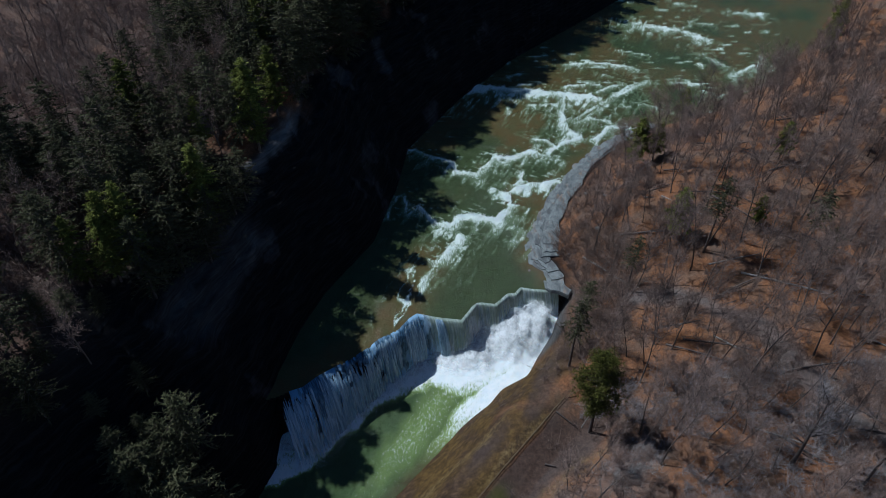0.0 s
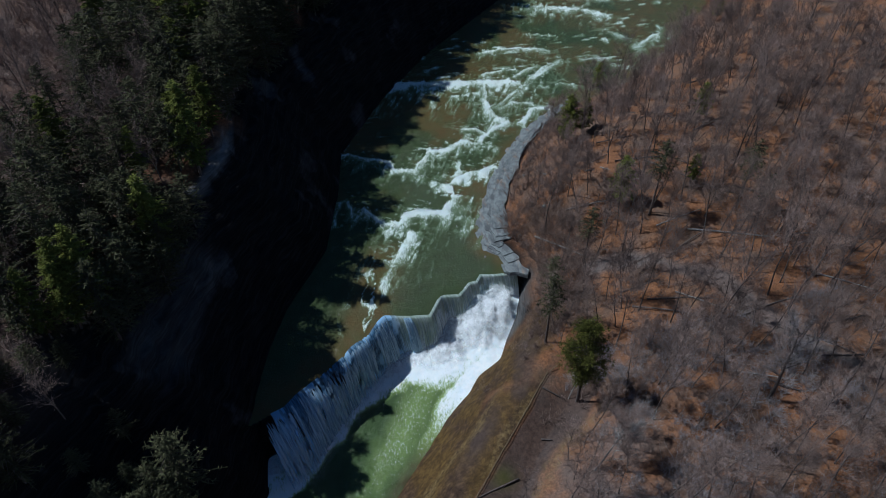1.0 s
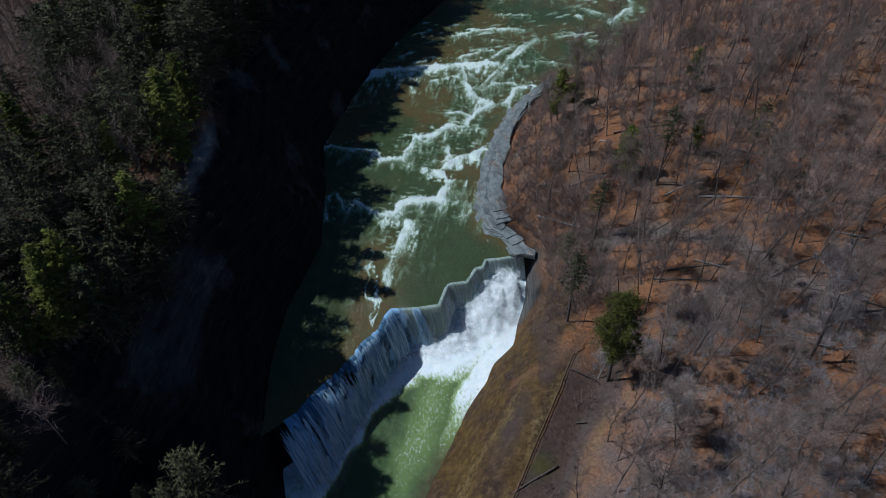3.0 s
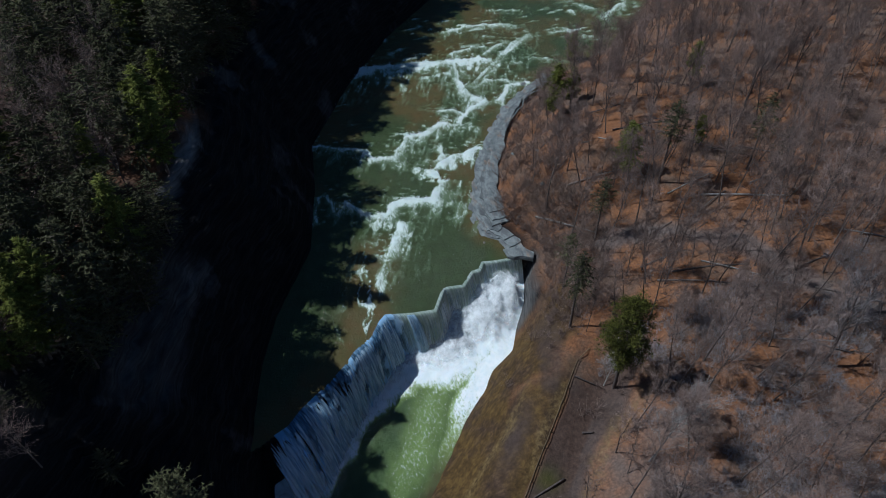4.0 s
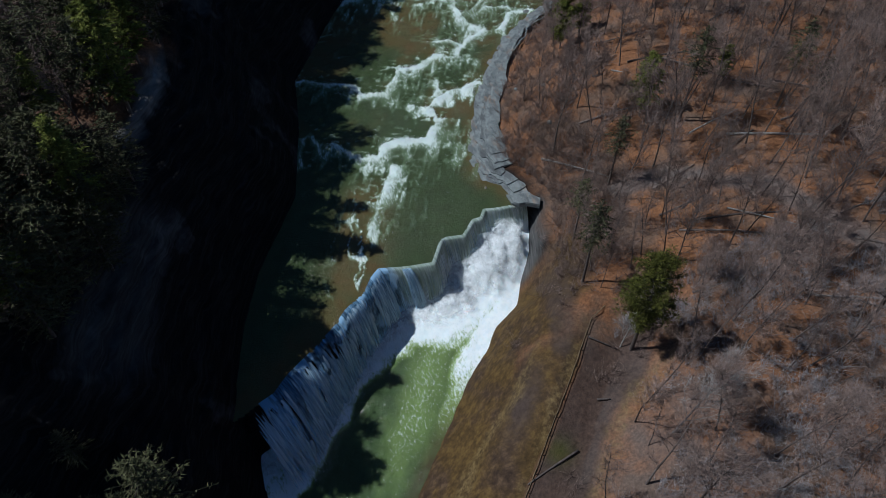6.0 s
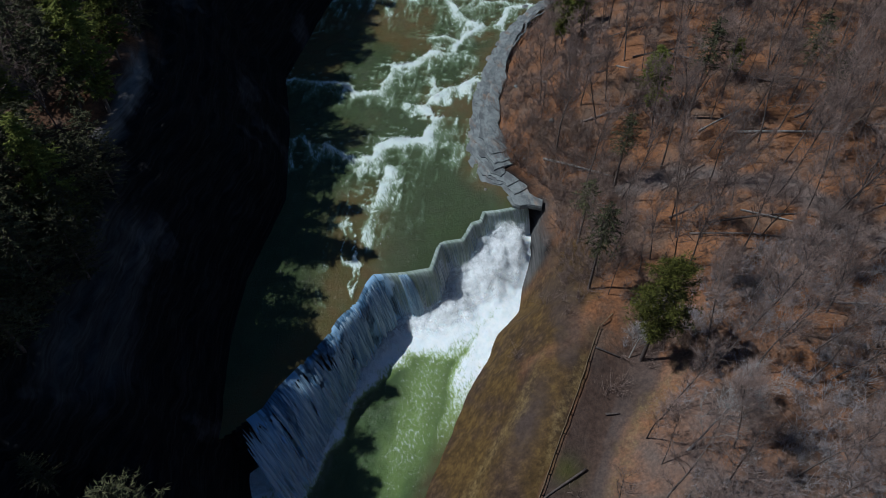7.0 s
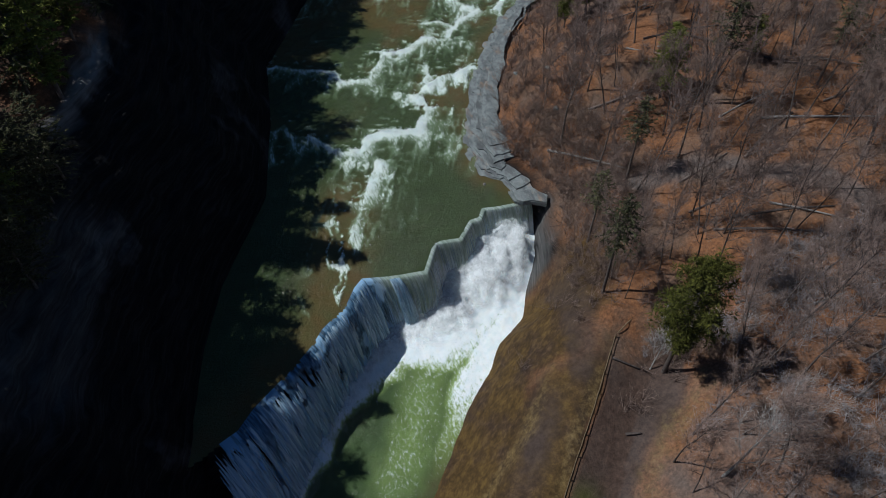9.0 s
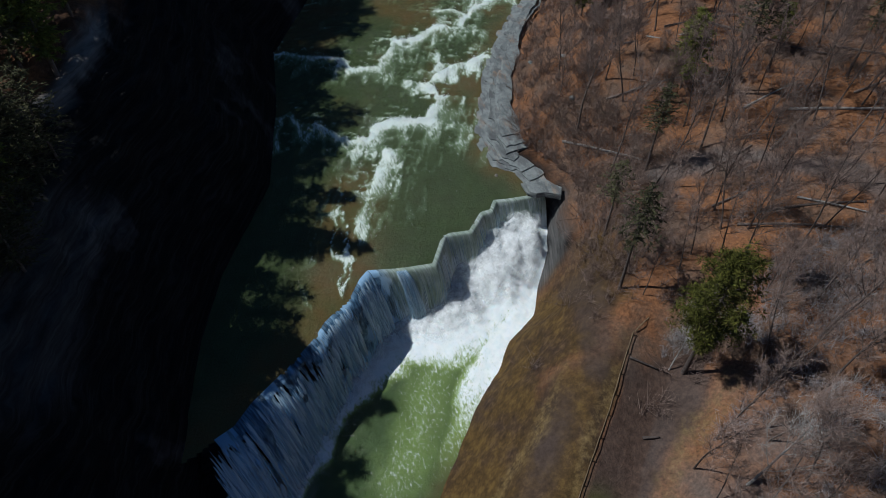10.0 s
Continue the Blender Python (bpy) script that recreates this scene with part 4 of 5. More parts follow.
def conifer_meshes(seed, height, radius, bare, needles, density=1.0):
    """An evergreen: straight trunk, tiers of drooping boughs set with sprays of needles."""
    rng = random.Random(seed)
    tv, tf, cv, cf = [], [], [], []
    trunk = wander(Vector((0, 0, -0.6)), Vector((0, 0, 1)), height, 8, rng, 0.02, 0.02)
    r0 = height * 0.013
    tube(tv, tf, trunk, [r0 * (1.15 - 0.135 * i) for i in range(9)], 6)
    z = height * bare
    while z < height * 0.985:
        t = (z / height - bare) / (1 - bare)
        reach = radius * (0.3 + 0.7 * min(1, t * 5)) * (1 - t) ** 0.55 + 0.25
        for _ in range(rng.randint(4, 6)):
            a = rng.uniform(0, 2 * math.pi)
            r = reach * rng.uniform(0.55, 1.2)
            start = Vector((0, 0, z + rng.uniform(-0.3, 0.3)))
            d = Vector((math.cos(a), math.sin(a), rng.uniform(-0.05, 0.45)))
            bough = wander(start, d, r, 4, rng, 0.12, -0.09)
            tube(tv, tf, [bough[0], bough[4]], [0.05, 0.01], 3)
            for k in range(1, 5):
                for _ in range(int(9 * density * (0.5 + r / radius))):
                    p = bough[k - 1].lerp(bough[k], rng.random())
                    out = (bough[k] - bough[k - 1]).normalized() * rng.uniform(0.2, 1) + Vector((rng.uniform(-1, 1), rng.uniform(-1, 1), rng.uniform(-0.45, 0.35)))
                    sliver(cv, cf, p, p + out.normalized() * rng.uniform(0.28, 0.68), rng.uniform(0.1, 0.21), rng)
        z += height * rng.uniform(0.024, 0.04)
    return mesh_of("trunk", tv, tf, BARK, True), mesh_of("crown", cv, cf, needles)


def clumped_pine_meshes(seed, height, radius, needles):
    """A tall pine with a bare lower trunk and a rounded crown of needle clumps on crooked limbs."""
    rng = random.Random(seed)
    tv, tf, cv, cf = [], [], [], []
    trunk = wander(Vector((0, 0, -0.6)), Vector((0, 0, 1)), height, 10, rng, 0.025, 0.02)
    tube(tv, tf, trunk, [0.27 * (1.1 - 0.1 * i) for i in range(11)], 7)
    for i in range(58):
        t = (i + rng.random()) / 58
        z = 0.33 + 0.65 * t
        start = trunk[min(9, int(z * 10))].lerp(trunk[min(10, int(z * 10) + 1)], z * 10 % 1)
        reach = radius * (0.3 + 0.95 * math.sin(math.pi * min(1, 0.10 + 0.84 * t)) ** 0.9) * rng.uniform(0.55, 1.05)
        a = i * 2.4 + rng.uniform(-0.5, 0.5)
        limb = wander(start, Vector((math.cos(a), math.sin(a), rng.uniform(0.0, 0.5) + 0.5 * t)), reach, 5, rng, 0.2, 0.05)
        tube(tv, tf, limb, [0.07, 0.06, 0.05, 0.035, 0.025, 0.012], 4)
        for k in range(2, 6):
            for _ in range(3 if k > 3 else 2):
                c = limb[k] + Vector((rng.gauss(0, 0.4), rng.gauss(0, 0.4), rng.gauss(0.1, 0.25)))
                size = rng.uniform(0.45, 0.85)
                for _ in range(30):
                    d = Vector((rng.gauss(0, 1), rng.gauss(0, 1), rng.gauss(0.15, 0.7))).normalized()
                    p = c + d * size * rng.uniform(0.1, 0.6)
                    sliver(cv, cf, p, p + d * size * rng.uniform(0.35, 0.7), rng.uniform(0.06, 0.13), rng)
    return mesh_of("trunk", tv, tf, BARK, True), mesh_of("crown", cv, cf, needles)


def tree(name, meshes, x, y, label, group="", size=1.0, turn=0.0, lean=(0, 0), category="tree"):
    ob = tagged(new(name), label, category, group)
    part("trunk", meshes[0], ob)
    part("crown", meshes[1], ob)
    ob.matrix_basis = pose(x, y, ground_z(x, y), lean[0], lean[1], turn) @ Matrix.Scale(size, 4)
    return ob


BARE = [bare_tree_meshes(200 + i, h, s, 6, BARK, TWIG) for i, (h, s) in enumerate([(17, 0.26), (19, 0.22), (15, 0.3), (18, 0.28), (13, 0.28)])]
SLIM = [bare_tree_meshes(230 + i, h, 0.17, 3, BARK, TWIG, 0.07, 0.007) for i, h in enumerate([15, 17.5, 12, 9])]
HEMLOCK = [conifer_meshes(260 + i, h, r, 0.12, NEEDLES, 0.72) for i, (h, r) in enumerate([(15, 5.0), (13, 4.8), (17, 5.2), (11, 4.2)])]

# trees that stand out
PINE = clumped_pine_meshes(300, 20.5, 2.9, BRIGHT_NEEDLES)
tree("pine_tree", PINE, 22.7, 55.5, "tall dark-green pine standing alone beside the trail", turn=20, lean=(1.5, -3.5))
THIN_PINE = conifer_meshes(301, 16, 2.9, 0.5, NEEDLES, 0.4)
tree("pine_tree", THIN_PINE, 20.8, 66.4, "thin-crowned pine at the top of the bank by the falls")
for x, y, k in ((32.7, 82.2, 0.85), (46, 86.7, 1.05), (61, 83.7, 0.95), (60.4, 77.6, 0.8), (24.7, 76.5, 0.8)):
    tree("pine_tree", THIN_PINE, x, y, "thin grey-green pine among the leafless trees", "thin pines in the bare wood", k, x * 53)
YOUNG_PINE = conifer_meshes(302, 11, 2.6, 0.2, YELLOW_NEEDLES, 2.0)
for x, y, k in ((42.2, 91.6, 1.05), (41, 118, 1.1), (45, 119, 0.8), (56, 92, 0.6), (107, 178, 1.1), (103, 171, 0.9), (112, 186, 1.0), (66, 110, 0.8), (60, 148, 0.7)):
    tree("pine_tree", YOUNG_PINE, x, y, "young yellow-green pine among the leafless trees", "young pines in the bare wood", k, x * 37)
RIM_PINE = conifer_meshes(306, 16, 3.0, 0.15, YELLOW_NEEDLES, 1.8)
BLEACHED = bare_tree_meshes(303, 15, 0.34, 8, PALE_BARK, PALE_TWIG, girth=0.012)
tree("dead_tree", BLEACHED, 20.5, 42.5, "bleached dead tree leaning over the slope by the trail", "", 0.85, -12, (0, 24))
tree("dead_tree", BLEACHED, 21.6, 56.4, "small bleached dead tree leaning on the pine", "", 0.5, 200, (10, -14))

THICK = bare_tree_meshes(305, 15, 0.32, 8, BARK, GREY_TWIG, 0.05, 0.021)
tree("bare_tree", THICK, 46, 45.5, "thick dark-trunked leafless tree with pale upper twigs", turn=40)

# the bare wood on the right-hand slope
rng = random.Random(7)
STAND = []


def free(x, y, gap):
    return all((x - a) ** 2 + (y - b) ** 2 > gap * gap for a, b in STAND)


def near_line(x, y, line):
    return abs(float(to_line(np.array([x]), np.array([y]), line)[0][0]))


STAND += [(22.4, 55.6), (20.8, 66.4), (20.5, 42.5), (24, 59), (25, 52.5), (21.5, 52), (27, 56), (24, 49.5), (19.5, 54), (46, 45.5), (48, 46.5), (44.5, 48), (46, 43)]
count = {"bare_tree": 0, "sapling": 0}
for _ in range(16000):
    x, y = rng.uniform(8, 120), rng.uniform(24, 205)
    d = float(raster(x, y)[1])
    inner = 18.5 if y < 64 else (9.5 if y < 80 else 8.0 + 2.0 * float(smooth(108, 124, y)) - 6 * float(smooth(140, 152, y)))
    if d < inner or d > 75 or x > 52 + 0.55 * y:
        continue
    slim = rng.random() < 0.5
    name = "sapling" if slim else "bare_tree"
    if count[name] >= 295 or not free(x, y, (2.3 if slim else 3.5) + 0.012 * max(0, y - 60)):
        continue
    if near_line(x, y, PATH_HIGH) < 1.8 or near_line(x, y, PATH_LOW) < 2.6:
        continue
    STAND.append((x, y))
    count[name] += 1
    tree(name, rng.choice(SLIM if slim else BARE), x, y, "slender leafless sapling on leaf litter" if slim else "leafless grey hardwood tree on leaf litter",
         "saplings of the wooded slope" if slim else "bare trees of the wooded slope", rng.uniform(0.75, 1.15), rng.uniform(0, 360), (rng.uniform(-6, 6), rng.uniform(-6, 6)))


# evergreens along the rim of the left cliff
evergreen = 0
spots = []
for _ in range(9000):
    x, y = rng.uniform(-90, 60), rng.uniform(36, 225)
    d = float(raster(x, y)[2])
    t = (x + 37) * -0.75 + (y - 52) * 0.66
    low = -4 < t < 20 and abs((x + 37) * 0.66 + (y - 52) * 0.75) < 7
    if d < (17 if 94 < y < 136 else 14) or d > 42 or (y < 64 and d < (14 if low else 19)) or not free(x, y, 3.0 + 0.012 * max(0, y - 110)) or d > 27 and rng.random() < 0.5:
        continue
    evergreen += 1
    STAND.append((x, y))
    bright = rng.random() < 0.1
    if d > 19 and rng.random() < 0.22 and len(spots) < 60:
        spots.append((x, y, rng.uniform(0.8, 1.05), rng.uniform(0, 6.28)))
        continue
    tree("hemlock_tree", RIM_PINE if bright else rng.choice(HEMLOCK), x, y, "yellow-green pine among the rim evergreens" if bright else "dull green hemlock crowding the cliff rim",
         "evergreens along the cliff rim", rng.uniform(0.9, 1.22) * (0.95 if bright else 1) * (0.85 if d < 17 else 1) * (0.85 if 88 < y < 119 else 1) * (0.45 if low else 1), rng.uniform(0, 360))
    if evergreen >= 235:
        break
px, py, _ = along(LEFT_SHORE, 2.3)
for i in range(1, len(px) - 1):
    tx, ty = px[i + 1] - px[i - 1], py[i + 1] - py[i - 1]
    off = rng.uniform(17.5, 21.5) / math.hypot(tx, ty)
    x, y = px[i] - ty * off, py[i] + tx * off
    if 118 < y < 196 and free(x, y, 1.5):
        STAND.append((x, y))
        tree("hemlock_tree", rng.choice(HEMLOCK[:3]), x, y, "dull green hemlock crowding the cliff rim", "evergreens along the cliff rim", rng.uniform(0.95, 1.12), rng.uniform(0, 360))
for x, y in ((-33, 92), (-34.3, 89), (-35.3, 86), (-36.2, 83), (-36.8, 80)):
    tree("hemlock_tree", HEMLOCK[0], x, y, "dull green hemlock crowding the cliff rim", "evergreens along the cliff rim", 0.75, x * 53)
for x, y, top in ((-31.7, 101, 41.5), (-37.0, 84.6, 36.8), (-40.2, 98.2, 36.0), (-49.6, 68, 37.0), (-44.2, 73.2, 38.5), (-46.5, 70.2, 36.0)):
    tree("hemlock_tree", RIM_PINE, x, y, "yellow-green pine among the rim evergreens", "evergreens along the cliff rim", (top - ground_z(x, y)) / 16, x * 71)
for x, y, top in ((-35.5, 52.7, 19.6), (-38.2, 51.1, 16.4), (-38.9, 46.6, 17.5), (-43.8, 49.2, 17.0), (-36.3, 47.2, 15.5), (-41.4, 46.0, 16.5), (-41.5, 52.5, 15.0), (-34.0, 44.0, 14.5)):
    tree("hemlock_tree", HEMLOCK[1], x, y, "olive-green hemlock on the shaded bench below the cliff", "evergreens on the bench", (top - ground_z(x, y)) / 13, x * 91)


def arrays_of(me):
    co = np.empty(len(me.vertices) * 3, np.float32)
    me.vertices.foreach_get("co", co)
    return co.reshape(-1, 3), [tuple(p.vertices) for p in me.polygons]


def far_wood(name, spots, kinds, label):
    """Leafless trees too many to tell apart, in one mesh."""
    packs = [(arrays_of(a), arrays_of(b)) for a, b in kinds]
    for side, mat, title in ((0, BARK, "trunks"), (1, TWIG, "twigs")):
        vs, fs, base = [], [], 0
        for i, (x, y, k, turn) in enumerate(spots):
            v, f = packs[i % len(packs)][side]
            c, s_ = math.cos(turn) * k, math.sin(turn) * k
            w = np.stack([v[:, 0] * c - v[:, 1] * s_ + x, v[:, 0] * s_ + v[:, 1] * c + y, v[:, 2] * k + ground_z(x, y)], -1)
            vs.append(w)
            fs.extend(tuple(q + base for q in face) for face in f)
            base += len(v)
        me = mesh_of(title, np.concatenate(vs).tolist(), fs, mat)
        if side == 0:
            ob = tagged(new(name, me), label, "woods", kind="stuff")
        else:
            part(title, me, ob)


for _ in range(4000):
    x, y = rng.uniform(-125, -30), rng.uniform(45, 190)
    d = float(raster(x, y)[2])
    if 26 < d < 95 and free(x, y, 2.6):
        STAND.append((x, y))
        spots.append((x, y, rng.uniform(0.8, 1.1), rng.uniform(0, 6.28)))
    if len(spots) >= 250:
        break
LIGHT_TREES = [bare_tree_meshes(400 + i, h, 0.25, 2, BARK, TWIG) for i, h in enumerate([15, 17, 13])]
far_wood("plateau_woods", spots, LIGHT_TREES, "leafless wood on the plateau behind the evergreens")

# saplings and brush over the wooded slope
def brush(seed, total, share, mat, label, low=False):
    r = random.Random(seed)
    vs, fs = [], []
    n = 0
    while n < total:
        edge = n >= share
        x, y = (r.uniform(20, 60 if n % 2 else 34), r.uniform(68, 132 if n % 2 else 104)) if edge else (r.uniform(6, 95), r.uniform(28, 62 if low else 150)) if low or n % 5 else (r.uniform(45, 125), r.uniform(125, 212))
        d = float(raster(x, y)[1])
        if edge and d > 22 or low and d > 60:
            continue
        if d < (17.5 if y < 62 else (5.5 if y < 78 else 4.2)) or d > 70 or x > 58 + 0.4 * y or near_line(x, y, PATH_HIGH) < 1.6 or low and near_line(x, y, PATH_LOW) < 4.0:
            continue
        if vnoise(np.array([x / 7]), np.array([y / 7]), seed + 2)[0] < (0.2 if edge and d < 13 else 0.3 if low else 0.42):
            continue
        n += 1
        base = Vector((x, y, ground_z(x, y) - 0.05))
        tall = r.uniform(1.5, 4.8) if edge else r.uniform(0.8, 3.2)
        for _ in range(r.randint(10, 18)):
            tip = base + Vector((r.gauss(0, 0.4) * tall, r.gauss(0, 0.4) * tall, tall * r.uniform(0.4, 1)))
            root = base + Vector((r.uniform(-0.4, 0.4), r.uniform(-0.4, 0.4), 0))
            sliver(vs, fs, root, tip, 0.06, r)
            for _ in range(3):
                m = root.lerp(tip, r.uniform(0.3, 0.95))
                sliver(vs, fs, m, m + Vector((r.uniform(-1, 1), r.uniform(-1, 1), r.uniform(-0.2, 0.8))) * 0.7, 0.04, r)
    tagged(new("brush", mesh_of("brush", vs, fs, mat)), label, "brush", kind="stuff")


brush(17, 2150, 1500, TWIG, "tangle of leafless brush and saplings on leaf litter")
def undergrowth():
    r = random.Random(61)
    vs, fs = [], []
    n = 0
    while n < 2300:
        x, y = r.uniform(-110, -28), r.uniform(60, 200)
        d = float(raster(x, y)[2])
        if d < 24 or d > 75:
            continue
        n += 1
        base = Vector((x, y, ground_z(x, y) - 0.05))
        tall = r.uniform(2.5, 7.0)
        for _ in range(12):
            tip = base + Vector((r.gauss(0, 0.3) * tall, r.gauss(0, 0.3) * tall, tall * r.uniform(0.4, 1)))
            sliver(vs, fs, base, tip, 0.08, r)
            for _ in range(3):
                m = base.lerp(tip, r.uniform(0.3, 0.95))
                sliver(vs, fs, m, m + Vector((r.uniform(-1, 1), r.uniform(-1, 1), r.uniform(-0.2, 0.8))) * 1.1, 0.06, r)
    tagged(new("undergrowth", mesh_of("undergrowth", vs, fs, TWIG)), "leafless undergrowth between the trees of the plateau", "brush", kind="stuff")


undergrowth()
brush(47, 1000, 1000, GREY_TWIG, "pale grey leafless brush on the slope by the trail", True)


# ---- rock shelf beside the upper river ----
def prism(outline, low, high, r):
    """A flat rock slab with a worn upper edge."""
    n = len(outline)
    c = Vector((sum(p[0] for p in outline) / n, sum(p[1] for p in outline) / n, 0))
    rings = []
    tx, ty = r.uniform(-0.02, 0.02), r.uniform(-0.02, 0.02)
    for z, k in ((low, 1.0), (high - 0.07, 1.0), (high, 0.955)):
        rings.append([(c.x + (p[0] - c.x) * k, c.y + (p[1] - c.y) * k, z + ((p[0] - c.x) * tx + (p[1] - c.y) * ty + r.uniform(-0.03, 0.03) if z > low else 0)) for p in outline])
    verts = [v for ring in rings for v in ring]
    faces = [tuple(range(2 * n, 3 * n))]
    for a in range(2):
        for k in range(n):
            faces.append((a * n + k, a * n + (k + 1) % n, (a + 1) * n + (k + 1) % n, (a + 1) * n + k))
    return verts, faces


def rock_shelf():
    r = random.Random(23)
    ledge = tagged(new("rock_ledge"), "stepped ledge of flat grey shale slabs along the river", "rock ledge")
    px, py, s = along(RIGHT_SHORE[9:18], 0.1)
    total = s[-1]

    def at(q, off):
        q = min(max(q, 0.0), total - 0.2)
        i = int(q / 0.1)
        tx, ty = px[min(i + 8, len(px) - 1)] - px[max(i - 8, 0)], py[min(i + 8, len(px) - 1)] - py[max(i - 8, 0)]
        k = math.hypot(tx, ty)
        return px[i] + ty / k * off, py[i] - tx / k * off

    # beds of shale laid one on another, each set back from the water and broken off square towards the falls
    for k in range(7):
        qs = np.arange(0.8 + 1.9 * k, total - 1.0, 0.3)
        joint = lattice(np.floor(qs / 1.7 + k * 0.43), np.full(qs.shape, k), 305) - 0.5
        edge = -0.75 + 0.55 * k + 0.6 * fbm(qs, qs * 0 + k * 9.0, 5, 3, 303) + (0.75 * joint if k < 4 else 0.35 * joint)
        back = np.interp(qs, [0, 6, 10, 14, 20, 28, 38, 50, 62], [2.6, 3.0, 4.6, 5.4, 4.7, 4.2, 3.7, 2.6, 1.5]) + 0.9 * fbm(qs, qs * 0, 3.5, 3, 301)
        back = np.maximum(back, edge + 0.3)
        share = np.r_[0.0, 0.0, np.linspace(0.03, 1, 9)]
        go = edge + (back - edge) * share[:, None]
        gq = np.broadcast_to(qs + 0.5 * fbm(qs * 0 + k * 3.0, qs * 0, 1.0, 2, 306), go.shape) + 0.35 * (lattice(np.floor(go / 0.8), np.full(go.shape, k), 306) - 0.5) * np.exp(-(qs - qs[0]) / 1.5)
        z = 0.08 + 0.185 * k + 0.03 * go + 0.011 * gq + 0.035 * fbm(gq, go, 1.8, 4, 309)
        z[0] -= 0.4
        z[:, 0] -= 0.4
        gq = gq.copy()
        gq[:, 0] = gq[:, 1] - 0.02
        pos = np.array([[at(q, o) for q, o in zip(a, b)] for a, b in zip(gq, go)])
        v = np.concatenate([pos, z[..., None]], -1).reshape(-1, 3)
        part("bed", mesh_of("bed", v, grid_faces(*go.shape), SLATE), ledge)
    # the overhanging tip above the falls
    for z, grow in ((1.1, 0.0), (0.8, -0.5), (0.5, 0.35)):
        pts = [(20.4 + grow * 0.6, 88.9 - grow * 0.3), (21.1, 88.3), (22.2, 88.2 + grow * 0.2), (24.2, 87.0), (24.9, 88.3), (24.1, 89.2), (23.5, 90.3), (21.9, 90.2), (20.5 + grow, 91.1)]
        v, f = prism(pts, z - 0.42, z, r)
        part("slab", mesh_of("slab", v, f, SLATE), ledge)


rock_shelf()


def boulder_mesh(seed, size):
    bm = bmesh.new()
    bmesh.ops.create_icosphere(bm, subdivisions=2, radius=size)
    for v in bm.verts:
        k = 1 + 0.35 * noise.noise(v.co * (1.3 / size) + Vector((seed * 7.3, 0, 0)))
        v.co = Vector((v.co.x * k * 1.25, v.co.y * k, v.co.z * k * 0.6))
    me = bpy.data.meshes.new("boulder")
    bm.to_mesh(me)
    bm.free()
    me.materials.append(SLATE)
    return me


BOULDERS = [boulder_mesh(i, 0.5) for i in range(3)]
r = random.Random(29)
for x, y, k in ((24.2, 118.6, 1.0), (25.5, 97.2, 0.6), (30.5, 99.0, 0.9), (33.5, 108.5, 0.9), (28.8, 120.4, 0.8), (31, 114, 0.8), (17.6, 94.2, 0.5), (19.0, 121.5, 0.7), (25.6, 128.4, 0.9), (44.5, 141.0, 1.6), (47, 155, 1.0), (58, 165, 1.2), (70, 176, 1.3), (64, 170, 0.9), (82, 184, 1.3)):
    ob = tagged(new("boulder", r.choice(BOULDERS)), "weathered grey boulder at the water's edge", "boulder", "boulders along the river")
    ob.matrix_basis = pose(x, y, max(ground_z(x, y), -9.0 if y < 80 else 0.0) + 0.12 * k, 0, 0, r.uniform(0, 360)) @ Matrix.Scale(k, 4)


# ---- fence, logs ----
def log_mesh(name, length, radius, seed, mat, taper=0.6, bend=0.05):
    rr = random.Random(seed)
    v, f = [], []
    pts = wander(Vector((0, 0, 0)), Vector((1, 0, 0)), length, 7, rr, bend, 0.0)
    for p in pts:
        p.z *= 0.3
    tube(v, f, pts, [radius * (1 - (1 - taper) * i / 7) * rr.uniform(0.92, 1.08) for i in range(8)], 7)
    f.append(tuple(range(6, -1, -1)))
    f.append(tuple(range(len(v) - 7, len(v))))
    return mesh_of(name, v, f, mat, True)


def fence():
    ob = tagged(new("rail_fence"), "low weathered log fence along the trail above the bank", "fence")
    px, py, s = along(FENCE, 2.4)
    posts = [Vector((x, y, ground_z(x, y))) for x, y in zip(px, py)]
    rail = log_mesh("rail", 2.5, 0.045, 3, WOOD, 0.9, 0.008)
    v, f = [], []
    tube(v, f, [Vector((0, 0, -0.5)), Vector((0, 0, 0.56)), Vector((0, 0, 0.6))], [0.08, 0.07, 0.04], 7)
    post = mesh_of("post", v, f, WOOD, True)
    for i, p in enumerate(posts):
        o = part("post", post, ob)
        o.matrix_basis = Matrix.Translation(p)
        if i + 1 < len(posts):
            for h in (0.12, 0.5):
                d = posts[i + 1] - p
                o = part("rail", rail, ob)
                o.matrix_basis = Matrix.Translation(p + Vector((0, 0, h))) @ d.to_track_quat("X", "Z").to_matrix().to_4x4()


fence()


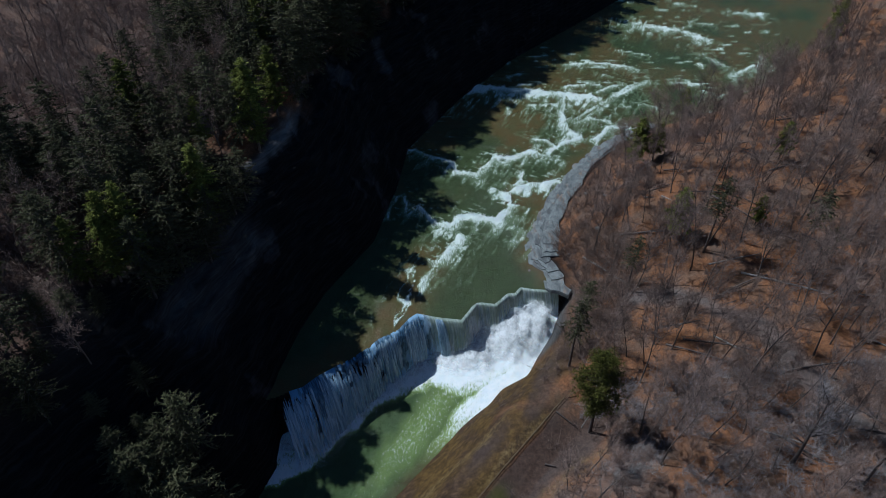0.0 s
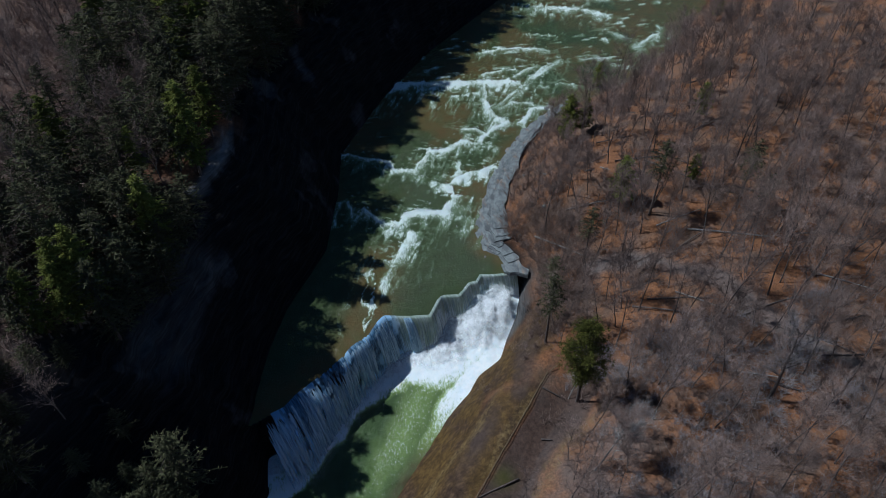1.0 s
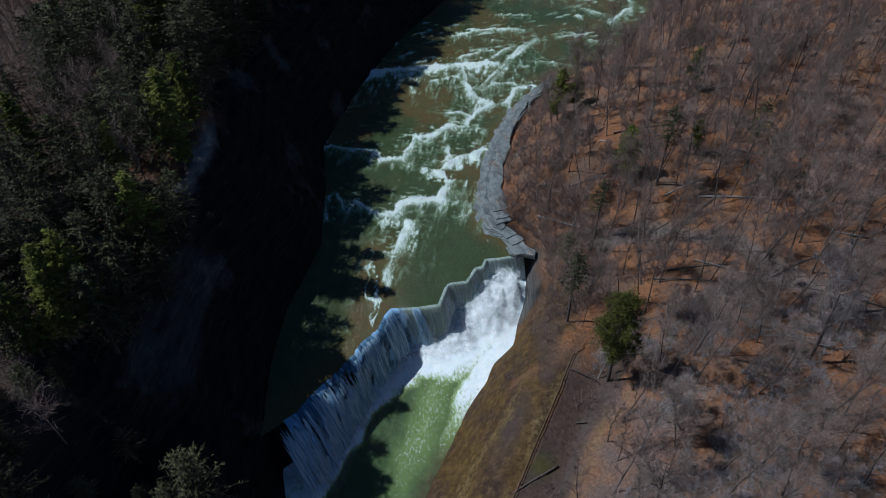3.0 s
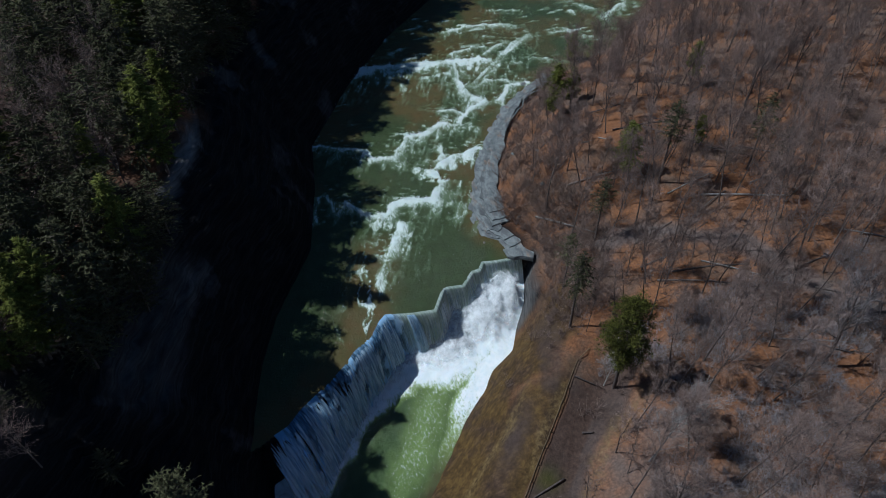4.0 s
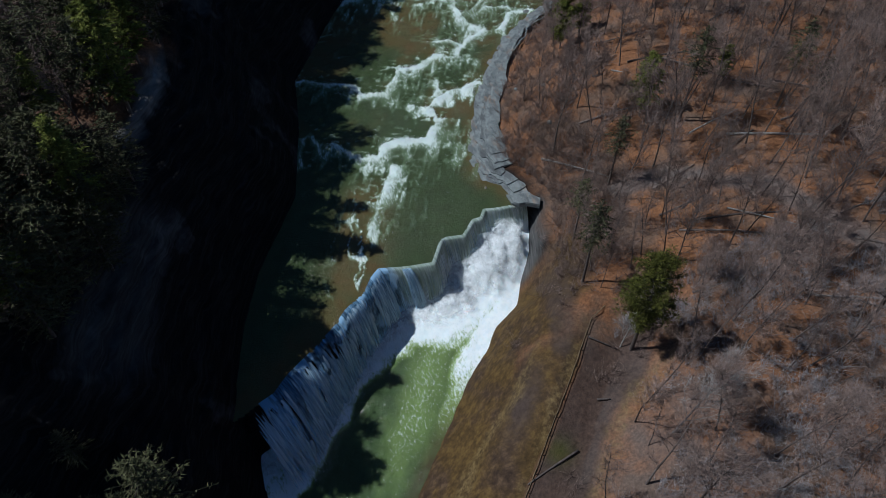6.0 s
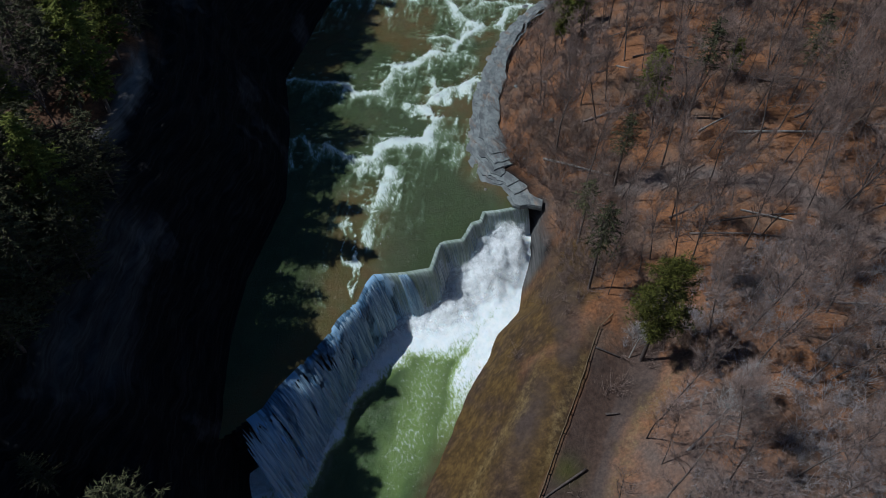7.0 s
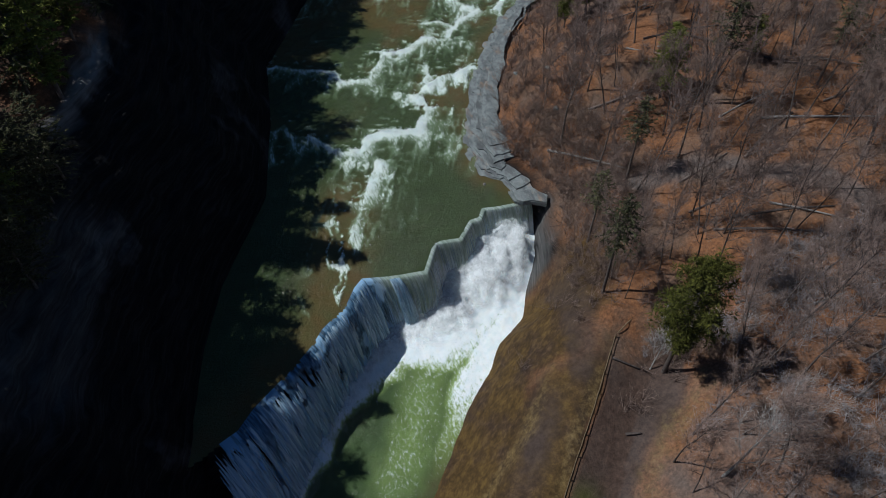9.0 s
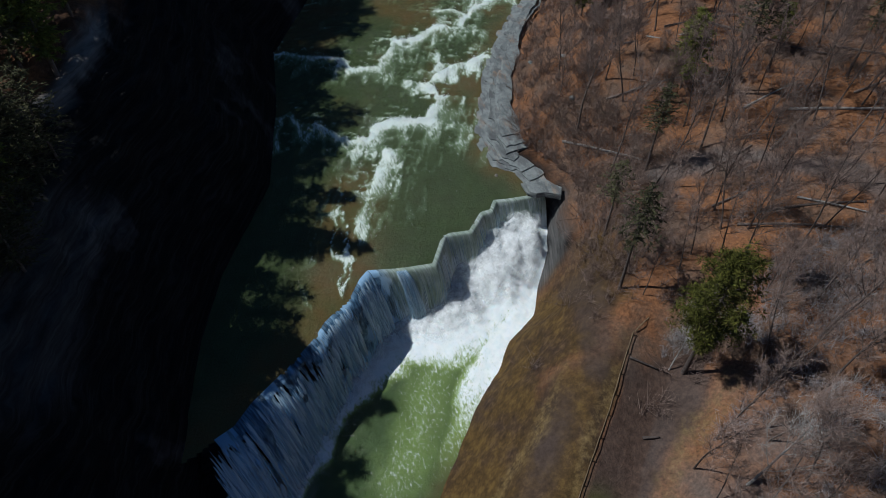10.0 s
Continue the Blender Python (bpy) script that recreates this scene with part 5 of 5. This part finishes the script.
def lying(name, me, a, b, label, group="", category="log"):
    za, zb = ground_z(*a), ground_z(*b)
    p, q = Vector((*a, za + 0.18)), Vector((*b, zb + 0.18))
    ob = tagged(new(name, me), label, category, group)
    ob.matrix_basis = Matrix.Translation(p) @ (q - p).to_track_quat("X", "Z").to_matrix().to_4x4()


lying("fallen_log", log_mesh("log", 7.6, 0.15, 41, BARK), (10.9, 45.8), (3.6, 43.8), "thin dark fallen log lying across the fence")
lying("fallen_log", log_mesh("log", 1.6, 0.16, 43, BARK), (15.6, 50.7), (17.1, 50.2), "short dark log beside the wheel ruts")
lying("fallen_log", log_mesh("log", 3.2, 0.14, 44, BARK), (17.9, 58.4), (20.6, 56.7), "dark fallen branch at the head of the trail")
lying("fallen_log", log_mesh("log", 5.2, 0.07, 45, WOOD), (19.9, 61.0), (24.4, 63.2), "long bare pole lying at the end of the fence")
LOGS = [log_mesh("log", ln, rd, 50 + i, PALE_BARK if i == 0 else BARK) for i, (ln, rd) in enumerate([(9, 0.13), (7, 0.15), (11, 0.17)])]
LONG_LOG = log_mesh("log", 14, 0.2, 61, PALE_BARK)
for a, b, me, label in (((27.7, 94.9), (33.1, 84.9), LONG_LOG, "long grey fallen trunk on the slope above the ledge"), ((50.8, 81.3), (63.5, 74.9), LONG_LOG, "long pale fallen trunk across the slope"),
                        ((33.8, 95.4), (40.6, 94.3), LOGS[1], "dark fallen trunk on leaf litter"), ((42.9, 68.4), (48.1, 62.5), LOGS[0], "pale fallen trunk beside the gravel track"),
                        ((35.9, 68.4), (44.8, 62.9), LOGS[2], "dark fallen trunk below the gravel track")):
    lying("fallen_log", me, a, b, label, "fallen trunks in the wood")
r = random.Random(31)
made = 0
while made < 44:
    x, y = r.uniform(20, 75), r.uniform(38, 130)
    d = float(raster(x, y)[1])
    if d < 12 or d > 55 or (x < 36 and y < 56):
        continue
    a = r.uniform(-0.9, 0.5)
    k = 0 if made % 7 == 0 else 1 + made % 2
    ln = (9, 7, 11)[k]
    lying("fallen_log", LOGS[k], (x, y), (x + ln * math.cos(a), y + ln * math.sin(a)), "pale bark-stripped fallen trunk on leaf litter" if k == 0 else "fallen tree trunk on leaf litter", "fallen trunks in the wood")
    made += 1
